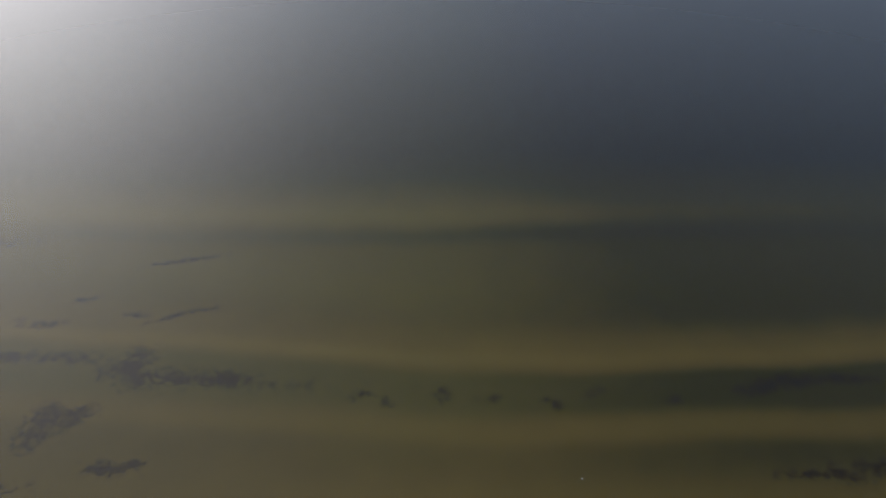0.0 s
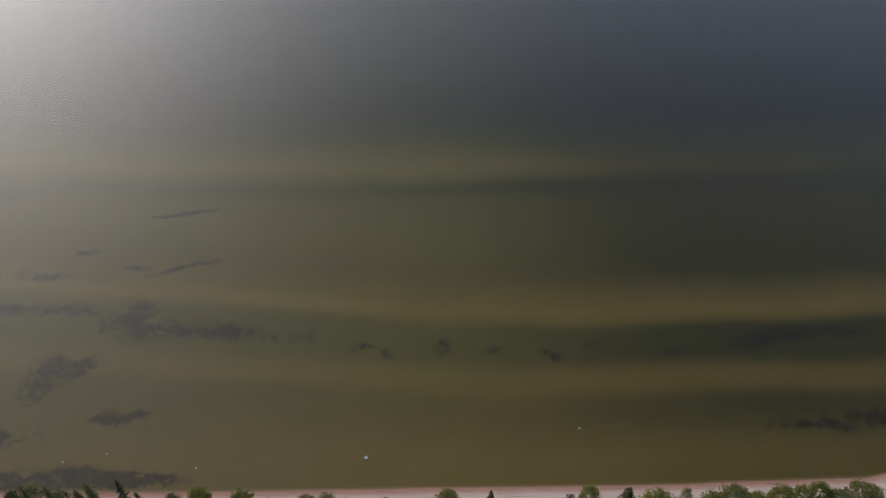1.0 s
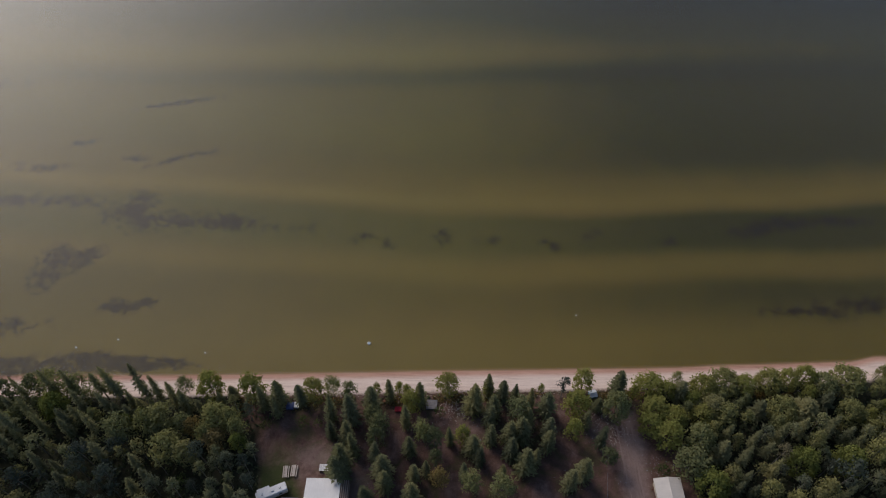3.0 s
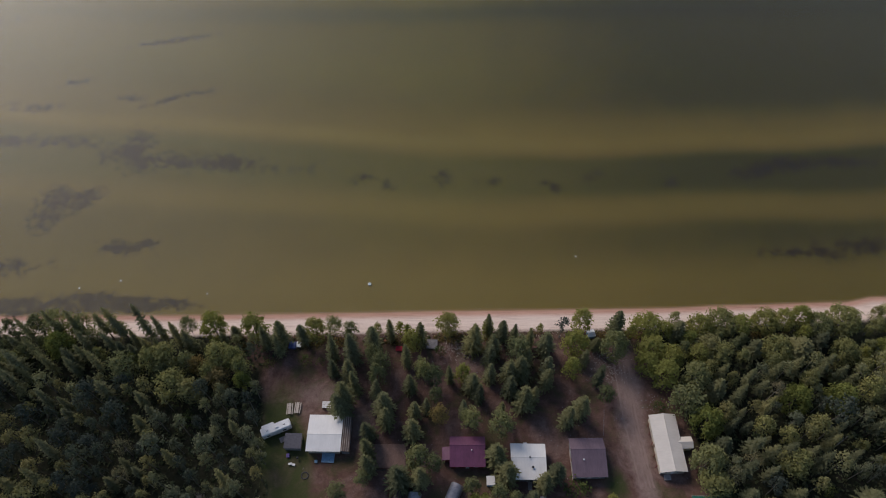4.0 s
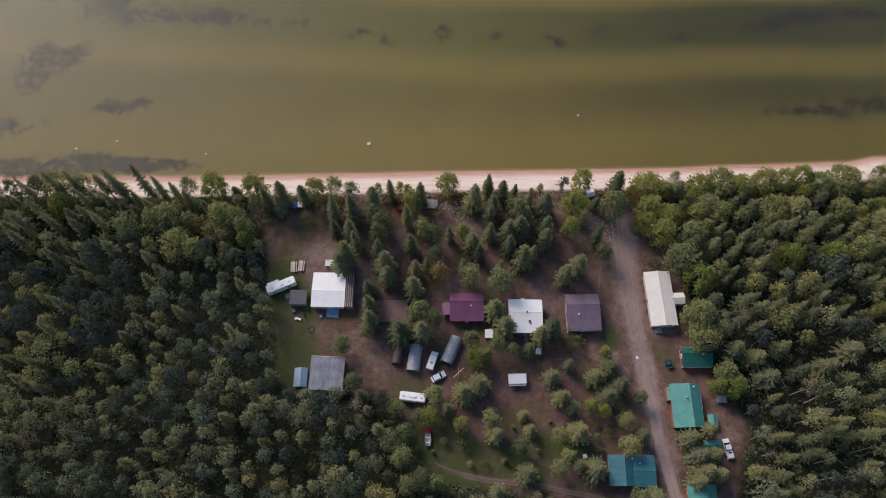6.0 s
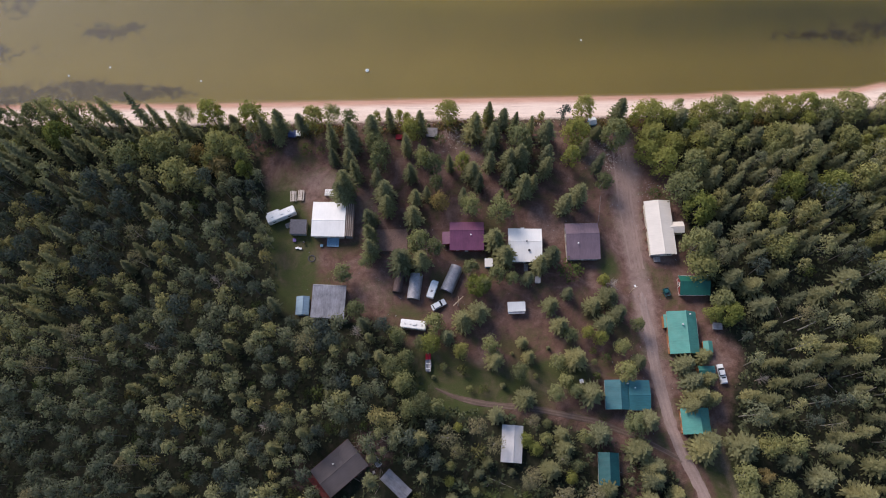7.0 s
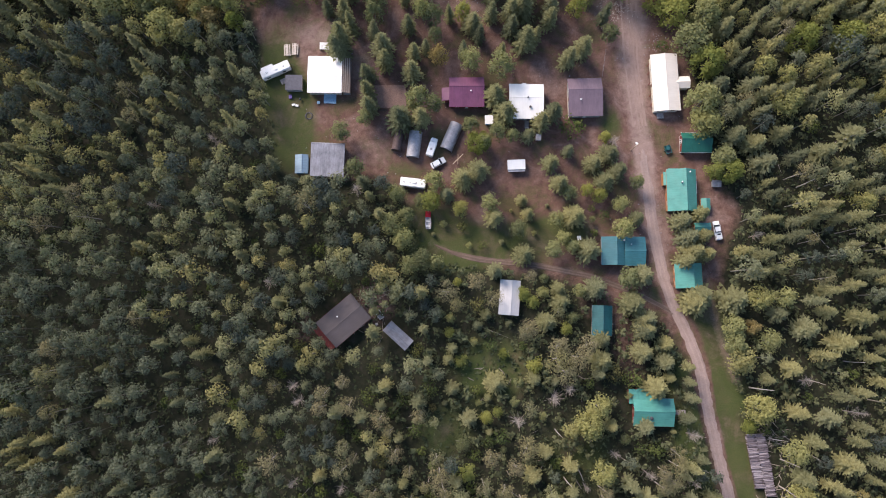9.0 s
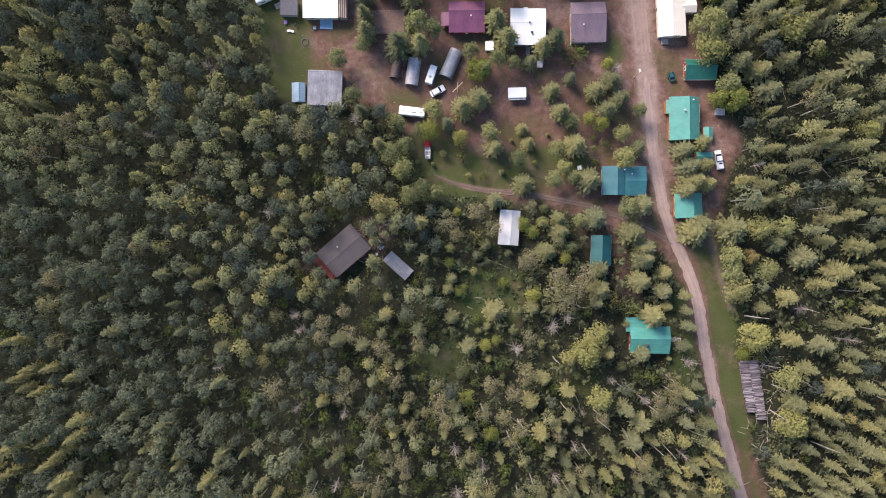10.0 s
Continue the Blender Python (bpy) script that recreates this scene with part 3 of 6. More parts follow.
ruts([(55.2, 94), (55.4, 85), (55.6, 76), (56.6, 61.5), (57.3, 54)], (-2.4, -1.0, 0.4, 2.0), 0.75, 0.035, road_material("packed_rut", (0.31, 0.22, 0.185), (0.21, 0.145, 0.12)))
ruts([(57.95, 47), (59.0, 37.7), (60.3, 24.6), (62.6, 12), (65.3, 3), (67.3, -1), (69.2, -5), (71.0, -10), (72.5, -15), (73.9, -26), (76.6, -40.4), (80.2, -55), (84.1, -69.4), (88.5, -86)], (-0.8, 0.8), 0.7, 0.085,
     road_material("pale_rut", (0.365, 0.272, 0.238), (0.215, 0.158, 0.138)))
ruts([(65.2, 1.5), (54.3, 7.3), (42, 12), (26.3, 15.2), (10.4, 16.8), (4, 18.3)], (-0.5, 0.5), 0.4, 0.075, road_material("track_rut", (0.20, 0.142, 0.115), (0.115, 0.082, 0.066)))


# ---------------------------------------------------------------- buildings
def window(parent, x, y, z, wide, tall, face):
    """A framed window on a wall that faces '+x', '-x', '+y' or '-y'."""
    m = Matrix.Translation((x, y, z)) @ pose(0, 0, 0, 0, 0, {"-y": 0, "+x": 90, "+y": 180, "-x": -90}[face])
    bm = bmesh.new()
    for a in ((-wide / 2 - 0.08, wide / 2 + 0.08, -0.04, 0.06, -0.08, 0), (-wide / 2 - 0.08, wide / 2 + 0.08, -0.04, 0.06, tall, tall + 0.08),
              (-wide / 2 - 0.08, -wide / 2, -0.04, 0.06, 0, tall), (wide / 2, wide / 2 + 0.08, -0.04, 0.06, 0, tall), (-0.03, 0.03, -0.03, 0.05, 0, tall)):
        box(bm, *a, m=m)
    w = part("window", bm, WHITE, parent)
    part("pane", boxed(-wide / 2, wide / 2, -0.015, 0.05, 0, tall, m=m), GLASS, w)


def door(parent, x, y, face, material):
    m = Matrix.Translation((x, y, 0)) @ pose(0, 0, 0, 0, 0, {"-y": 0, "+x": 90, "+y": 180, "-x": -90}[face])
    d = part("door", boxed(-0.45, 0.45, -0.05, 0.05, 0.2, 2.2, m=m), material, parent)
    part("handle", tube(bmesh.new(), m @ Vector((0.33, -0.1, 1.15)), m @ Vector((0.33, -0.1, 1.3)), 0.02), STEEL, d)


def gable(parent, w, d, eave, rise, along, roof, wall, ridge=0.0, lap=0.45):
    """Walls with gables under a two-sided roof. along: the ridge's axis; ridge: how far it lies off the middle."""
    across, run = (w, d) if along == "y" else (d, w)
    half, peak = across / 2, across * ridge
    inner, deep = half - lap, run / 2 - lap
    def height(x):
        return eave + rise * (1 - (abs(x - peak) / (half - peak if x > peak else half + peak)))
    turn = (lambda b: b) if along == "y" else swap
    part("wall", turn(prism(bmesh.new(), [(-inner, -0.1), (inner, -0.1), (inner, height(inner) - 0.08), (peak, eave + rise - 0.1), (-inner, height(-inner) - 0.08)], -deep, deep)), wall, parent)
    for s, edge in ((-1, -half), (1, half)):
        thick = 0.14
        bm = prism(bmesh.new(), [(peak, eave + rise), (edge, eave), (edge, eave - thick), (peak, eave + rise - thick)], -run / 2, run / 2)
        panel = part("roof", turn(bm), roof, parent)
        part("fascia", turn(boxed(edge - 0.03, edge + 0.03, -run / 2 - 0.02, run / 2 + 0.02, eave - 0.22, eave - 0.015)), wall, panel)
    cap = prism(bmesh.new(), [(peak - 0.16, eave + rise - 0.02), (peak, eave + rise + 0.06), (peak + 0.16, eave + rise - 0.02)], -run / 2 - 0.03, run / 2 + 0.03)
    part("ridge_cap", turn(cap), roof, parent)


def vent(parent, x, y, z, material, r=0.12, tall=0.6):
    pipe = part("vent_pipe", tube(bmesh.new(), (x, y, z - 0.4), (x, y, z + tall), r), material, parent)
    part("cowl", tube(bmesh.new(), (x, y, z + tall), (x, y, z + tall + 0.12), r * 1.8, r * 0.6), material, pipe)


def cabin(x, y, turn, w, d, eave, rise, along, roof, wall, label, ridge=0.0, windows=True, name="cabin"):
    c = thing(name, x, y, 0, turn, label, name.replace("_", " "), "cabins in the clearing")
    gable(c, w, d, eave, rise, along, roof, wall, ridge)
    if windows:
        hx, hy = w / 2 - 0.45, d / 2 - 0.45
        for u in (-0.28, 0.25):
            window(c, w * u, -hy, 1.1, 1.2, 1.0, "-y")
            window(c, hx, d * u, 1.1, 1.1, 1.0, "+x")
            window(c, -hx, d * u, 1.1, 1.1, 1.0, "-x")
        door(c, 0, -hy, "-y", WHITE)
        door(c, -hx, 0, "-x", BROWN_DECK)
    return c


def lean_to(parent, x0, x1, y0, y1, z_low, z_high, slope, roof, wall):
    """A small sloping roof on walls beside a house; slope: the side it falls to."""
    bm = bmesh.new()
    hi = {"+x": (z_high, z_low, z_low, z_high), "-x": (z_low, z_high, z_high, z_low), "+y": (z_high, z_high, z_low, z_low), "-y": (z_low, z_low, z_high, z_high)}[slope]
    corners = ((x0, y0), (x1, y0), (x1, y1), (x0, y1))
    top = [bm.verts.new((a, b, h)) for (a, b), h in zip(corners, hi)]
    low = [bm.verts.new((a, b, h - 0.12)) for (a, b), h in zip(corners, hi)]
    bm.faces.new(top), bm.faces.new(low[::-1])
    for i in range(4):
        j = (i + 1) % 4
        bm.faces.new((top[j], top[i], low[i], low[j]))
    part("porch_roof", bm, roof, parent)
    part("porch_wall", boxed(x0 + 0.2, x1 - 0.2, y0 + 0.2, y1 - 0.2, -0.1, z_low - 0.13), wall, parent)


def plank_deck(parent, x0, x1, y0, y1, z, material, name="deck"):
    """A raised deck: joists' frame and single planks."""
    base = part(name, boxed(x0 + 0.05, x1 - 0.05, y0 + 0.05, y1 - 0.05, 0, z - 0.045), DARK, parent)
    n = max(2, int((x1 - x0) / 0.3))
    for i in range(n):
        a = x0 + (x1 - x0) * i / n
        part("plank", boxed(a + 0.012, a + (x1 - x0) / n - 0.012, y0, y1, z - 0.04, z), material, base)


white_house = cabin(-33.9, 70.3, -0.8, 9.9, 10.8, 3.1, 0.6, "x", ROOF_WHITE, CREAM, "white metal-roofed cabin with a rust-striped side roof", ridge=-0.05)
lean_to(white_house, 4.95, 7.4, -5.2, 5.0, 2.5, 3.3, "+x", ROOF_RUST, GREY_WALL)
for i in range(9):
    part("roof_strip", boxed(5.0 + i * 0.28, 5.1 + i * 0.28, -5.2, 5.0, 3.36 - i * 0.09, 3.42 - i * 0.09), FRESH_WOOD if i % 2 else RUSTY, white_house)
part("window_box", boxed(-5.2, -4.9, -1.2, 0.2, 1.4, 2.2), WHITE, white_house)

plum = cabin(7.0, 65.0, -0.1, 10.1, 8.7, 2.9, 1.3, "x", ROOF_PURPLE, RED_WALL, "cabin with a plum-coloured metal roof", ridge=0.16)
lean_to(plum, -7.2, -5.0, -2.4, 1.4, 2.5, 3.0, "-x", ROOF_PURPLE, RED_WALL)
vent(plum, 1.2, 0.0, 3.7, WHITE)

white_cabin = cabin(24.1, 62.1, -0.9, 9.9, 10.2, 3.2, 0.65, "x", ROOF_WHITE, GREY_WALL, "cabin with a bright white metal roof", ridge=0.1)
vent(white_cabin, 0.4, 0.9, 3.75, DARK, 0.14), vent(white_cabin, 1.1, -1.8, 3.6, DARK, 0.22, 0.4)
plank_deck(white_cabin, -0.2, 1.0, -7.2, -4.9, 0.5, DECK, "porch_step")
part("eave_box", boxed(-1.2, -0.1, 5.0, 5.5, 2.6, 2.9), WHITE, white_cabin)

mauve = cabin(41.0, 63.3, 1.2, 9.8, 11.1, 3.1, 1.5, "x", ROOF_MAUVE, GREY_WALL, "cabin with a faded mauve shingle roof", ridge=0.17)
vent(mauve, -1.5, -1.0, 4.0, WHITE)
part("rail", tube(bmesh.new(), (-4.6, -6.2, 0.5), (-4.6, 3.0, 0.5), 0.06), FRESH_WOOD, mauve)

long_house = cabin(64.3, 67.6, 2.2, 7.7, 16.8, 3.0, 0.9, "y", ROOF_CREAM, CREAM, "long cream-roofed house with a small side wing", ridge=0.02)
wing = part("wing_wall", boxed(3.3, 6.9, -1.5, 1.2, -0.1, 2.5), CREAM, long_house)
part("wing_roof", swap(prism(bmesh.new(), [(-1.75, 2.5), (1.75, 2.5), (0, 3.3)], -7.2, -1.6)), ROOF_CREAM, wing)
plank_deck(long_house, -2.4, -0.4, -9.8, -8.2, 0.4, DECK)
for yy in (-6, -3, 0.5, 3.5, 6):
    part("porch_post", boxed(-4.15, -4.0, yy - 0.08, yy + 0.08, 0, 2.3), RED_WALL, long_house)

green = cabin(72.6, 50.0, -0.1, 8.7, 5.8, 2.6, 1.5, "x", ROOF_GREEN, WHITE, "small cabin with a dark green roof and red-trimmed white gable", ridge=0.14, windows=False)
for zz in (0.5, 1.1, 1.7, 2.3):
    part("gable_board", boxed(-4.02, -3.9, -2.3, 2.3, zz, zz + 0.25), RED_WALL, green)
window(green, -4.05, 0.6, 1.0, 1.1, 1.0, "-x")

teal = cabin(67.8, 36.1, 0.3, 8.4, 12.0, 3.0, 1.9, "y", ROOF_TEAL, LOG, "log cabin with a turquoise metal roof", ridge=0.10)
vent(teal, -0.4, 2.0, 4.7, STEEL, 0.16), vent(teal, 2.0, 5.0, 4.4, WHITE, 0.12)
lean_to(teal, -4.9, -3.9, 1.6, 5.4, 2.5, 2.9, "-x", ROOF_TEAL, LOG)
lean_to(teal, -3.6, -0.6, 5.6, 6.4, 2.6, 2.9, "+y", ROOF_TEAL, LOG)
part("gutter", tube(bmesh.new(), (4.3, -1, 2.75), (4.3, 4.2, 2.75), 0.09), WHITE, teal)

shed = thing("shed", 74.8, 32.3, 0, 0, "small turquoise-roofed shed beside the log cabin", "shed", "sheds")
gable(shed, 2.7, 3.2, 2.1, 0.6, "y", ROOF_TEAL, LOG, lap=0.2)
shed = thing("shed", 73.6, 25.6, 0, 0, "small turquoise-roofed shed under spruces", "shed", "sheds")
gable(shed, 4.6, 2.6, 2.2, 0.6, "x", ROOF_TEAL, LOG, lap=0.2)

blue = cabin(47.9, 18.9, -0.9, 6.6, 8.0, 2.9, 1.4, "y", ROOF_BLUE, GREY_WALL, "cabin with a blue-green metal roof and a lower matching extension", ridge=0.12)
ext = thing("cabin_extension", 54.12, 18.8, 0, -0.9, "lower blue-green roofed extension joined to the cabin", "cabin extension")
gable(ext, 5.9, 8.2, 2.7, 0.8, "x", ROOF_BLUE, GREY_WALL, lap=0.3)
vent(blue, 2.9, 3.0, 3.5, WHITE), vent(ext, -1.2, 1.9, 3.2, WHITE, 0.1, 0.3)

cabin(68.9, 11.8, 1.4, 7.7, 6.9, 2.8, 1.7, "y", ROOF_TEAL, LOG, "log cabin with a turquoise roof beside the road", ridge=0.12)
cabin(44.3, -0.6, -2, 5.6, 8.4, 2.8, 1.7, "y", ROOF_PETROL, GREY_WALL, "shaded cabin with a dark petrol-green roof")
south = cabin(57.8, -25.8, -1.2, 11.2, 7.6, 2.8, 1.5, "x", ROOF_TEAL, RED_WALL, "turquoise-roofed cabin with a boardwalk to the road", ridge=0.05)
lean_to(south, -6.6, -4.3, 2.2, 6.2, 2.4, 2.9, "-x", ROOF_TEAL, RED_WALL)
lean_to(south, -4.3, 0.6, 3.6, 6.3, 2.5, 3.0, "+y", ROOF_TEAL, RED_WALL)
plank_deck(south, 5.4, 9.6, -0.8, 0.5, 0.5, DECK, "boardwalk")
vent(south, -0.8, -1.5, 3.6, DARK, 0.3, 0.2)

house = cabin(-27.8, -0.3, -49.7, 9.0, 12.8, 3.2, 0.55, "y", ROOF_DARK, RED_WALL, "brown-roofed house with barn-red walls among the trees")
vent(house, -1.8, -0.5, 4.0, WHITE)
plank_deck(house, -3.6, 4.0, -8.4, -6.0, 0.8, RED_WALL, "side_deck")

cabin(18.6, 5.9, -4.4, 5.7, 9.8, 2.6, 0.9, "y", ROOF_CHALK, GREY_WALL, "storage shed with a white metal roof", ridge=0.08, windows=False, name="storage_shed")
cabin(-12.6, -4.6, 47.9, 3.6, 8.4, 2.3, 0.7, "y", ROOF_METAL, GREY_WALL, "narrow shed with a galvanised metal roof", windows=False, name="storage_shed")
shop = cabin(-32.8, 45.3, -2.5, 9.6, 9.7, 3.2, 0.45, "x", ROOF_METAL, GREY_WALL, "workshop with a dull galvanised metal roof", ridge=0.46, windows=False, name="workshop")
door(shop, 0, -4.45, "-y", WHITE)

shed = thing("shed", -40.4, 44.3, 0, -0.3, "pale blue-roofed garden shed", "shed", "sheds")
gable(shed, 3.7, 5.4, 2.2, 0.8, "y", roofing("pale_blue_roof", (0.215, 0.305, 0.38), 0.45, 1, 0.5, 0.35), BLUE, 0.06, lap=0.2)
shed = thing("shed", -43.0, 68.2, 0, -1, "low shed with a flat grey felt roof", "shed", "sheds")
lean_to(shed, -2.45, 2.45, -2.2, 2.2, 2.3, 2.6, "-y", FELT, GREY_WALL)
shed = thing("shed", 46.8, 103.2, -0.3, 12, "little white beach shed on the sand", "shed", "sheds")
gable(shed, 2.3, 2.5, 2.0, 0.5, "x", ROOF_WHITE, BLUE, lap=0.15)
shed = thing("shed", 13.4, 57.1, 0, 0, "tiny white-roofed outhouse beside the plum cabin", "shed", "sheds")
lean_to(shed, -1.2, 1.2, -1.25, 1.25, 2.0, 2.3, "-y", ROOF_WHITE, BLUE)
shed = thing("shed", 21.1, 43.8, 0, 1.7, "white flat-roofed shed on the brown yard", "shed", "sheds")
lean_to(shed, -2.55, 2.55, -1.3, 1.5, 2.1, 2.3, "-y", ROOF_WHITE, WHITE)
part("awning", boxed(-2.4, 2.4, -1.9, -1.32, 1.7, 1.78), TIN, shed)
shed = thing("shed", 27.6, 52.0, 0, -3, "small grey-roofed lean-to shed under spruces", "shed", "sheds")
lean_to(shed, -0.8, 0.8, -0.9, 0.9, 1.6, 1.85, "-y", TIN, GREY_WALL)
shed = thing("shed", 78.5, 38.3, 0, -2, "low grey-topped utility shed", "shed", "sheds")
lean_to(shed, -1.3, 1.3, -0.95, 0.95, 1.4, 1.55, "-y", TIN, GREY_WALL)


def arched(x, y, turn, w, d, tall, shell, label):
    """A storage shelter: an arched shell with seams and two end walls."""
    root = thing("arched_shelter", x, y, 0, turn, label, "storage shelter", "arched shelters")
    n = 12
    arc = [(math.cos(math.pi * i / n) * w / 2, 0.9 + math.sin(math.pi * i / n) * (tall - 0.9)) for i in range(n + 1)]
    outer = [(w / 2, 0)] + arc + [(-w / 2, 0)]
    inner = [(px * 0.97, max(0, pz - 0.05) if pz else 0) for px, pz in outer]
    bm = bmesh.new()
    prism(bm, outer + inner[::-1], -d / 2, d / 2)
    part("shell", bm, shell, root)
    for yy in np.linspace(-d / 2 + 0.3, d / 2 - 0.3, 7):
        part("rib", prism(bmesh.new(), [(px * 1.012, pz + 0.025 * (pz > 0.5)) for px, pz in outer], yy - 0.05, yy + 0.05), shell, root)
    for yy in (-d / 2 + 0.25, d / 2 - 0.3):
        part("end_wall", prism(bmesh.new(), inner, yy, yy + 0.04), GREY_WALL, root)
    return root


arched(-12.9, 51.8, -10.5, 2.6, 7.0, 2.6, RUSTY, "arched dark rusty metal storage shelter")
arched(-8.2, 50.1, -7.5, 3.7, 7.6, 2.7, TIN, "arched grey metal storage shelter")
arched(2.5, 52.4, -23.5, 3.7, 8.2, 2.7, TIN, "arched grey metal storage shelter beside the car")


# ---------------------------------------------------------------- vehicles
def wheel(parent, x, y, r=0.34, wide=0.22, axis="x"):
    off = Vector((wide / 2, 0, 0)) if axis == "x" else Vector((0, wide / 2, 0))
    c = Vector((x, y, r))
    tyre = part("wheel", tube(bmesh.new(), c - off, c + off, r, sides=14), RUBBER, parent)
    part("rim", tube(bmesh.new(), c - off * 1.08, c + off * 1.08, r * 0.6, sides=10), STEEL, tyre)


def camper(x, y, turn, length, wide, tall, label, slide=False, extras=3, name="camper_trailer"):
    """A caravan: rounded body, roof vents, windows, wheels and a drawbar; it runs along its own x."""
    root = thing(name, x, y, 0, turn, label, "caravan", "caravans")
    h = length / 2
    part("body", boxed(-h, h, -wide / 2, wide / 2, 0.5, tall, bevel=0.18), WHITE, root, smooth=False)
    part("floor_frame", boxed(-h + 0.2, h - 0.2, -wide / 2 + 0.2, wide / 2 - 0.2, 0.35, 0.5), DARK, root)
    for i in range(extras):
        a = -h + length * (i + 0.7) / (extras + 0.4)
        r = part("roof_vent", boxed(a - 0.22, a + 0.22, -0.25, 0.2, tall - 0.03, tall + 0.16, bevel=0.04), GREY_WALL if i % 2 else DARK, root)
        part("vent_lid", boxed(a - 0.17, a + 0.17, -0.2, 0.15, tall + 0.16, tall + 0.2), WHITE, r)
    part("air_conditioner", boxed(-0.2, 0.8, -0.35, 0.35, tall - 0.03, tall + 0.28, bevel=0.08), WHITE, root)
    for s in (-1, 1):
        for a in (-0.3, 0.25):
            part("window", boxed(length * a - 0.5, length * a + 0.5, s * wide / 2 - 0.03, s * wide / 2 + 0.03, 1.4, 2.0), GLASS, root)
        wheel(root, -0.45, s * (wide / 2 - 0.12), axis="y"), wheel(root, 0.35, s * (wide / 2 - 0.12), axis="y")
    if slide:
        part("slide_out", boxed(-h + 0.6, -h + 4.2, wide / 2 - 0.05, wide / 2 + 0.75, 0.7, tall - 0.25, bevel=0.08), WHITE, root)
    bm = bmesh.new()
    tube(bm, (h - 0.1, 0.7, 0.45), (h + 1.1, 0, 0.45), 0.05), tube(bm, (h - 0.1, -0.7, 0.45), (h + 1.1, 0, 0.45), 0.05)
    part("drawbar", bm, DARK, root)
    return root


camper(-48.4, 72.0, 23.8, 8.7, 2.5, 3.0, "white travel trailer with a slide-out and dark roof vents", slide=True)
steps = thing("entry_steps", -46.6, 69.9, 0, 23.8, "small grey wooden steps beside the travel trailer", "steps")
for i in range(3):
    part("step", boxed(-0.9, 0.9, -0.4 - i * 0.45, -i * 0.45, 0.0, 0.75 - i * 0.22), DECK, steps)
camper(-8.5, 38.7, -6.8, 7.3, 2.5, 2.8, "long white caravan with dark roof vents parked on grass", extras=4)


def camper_van(x, y, turn):
    root = thing("motorhome", x, y, 0, turn, "white motorhome with an overhanging cab bunk", "motorhome", "vehicles")
    part("body", boxed(-1.05, 1.05, -2.8, 1.4, 0.55, 2.5, bevel=0.12), WHITE, root)
    part("bunk", boxed(-1.0, 1.0, 1.3, 2.2, 1.75, 2.5, bevel=0.12), WHITE, root)
    part("cab", swap(prism(bmesh.new(), [(1.35, 0.5), (2.75, 0.5), (2.75, 1.1), (2.3, 1.2), (1.75, 1.9), (1.35, 1.9)], -0.9, 0.9)), CAR_PAINT, root)
    part("windscreen", boxed(-0.8, 0.8, -0.02, 0.02, -0.3, 0.35, m=Matrix.Translation((0, 2.05, 1.58)) @ pose(0, 0, 0, -38)), GLASS, root)
    part("roof_vent", boxed(-0.3, 0.3, -1.2, -0.6, 2.48, 2.62, bevel=0.03), GREY_WALL, root)
    for s in (-1, 1):
        part("window", boxed(s * 1.05 - 0.02, s * 1.05 + 0.02, -1.8, -0.6, 1.4, 2.0), GLASS, root)
        wheel(root, s * 0.9, -1.7), wheel(root, s * 0.9, 2.0)


camper_van(-3.0, 49.3, -18.7)


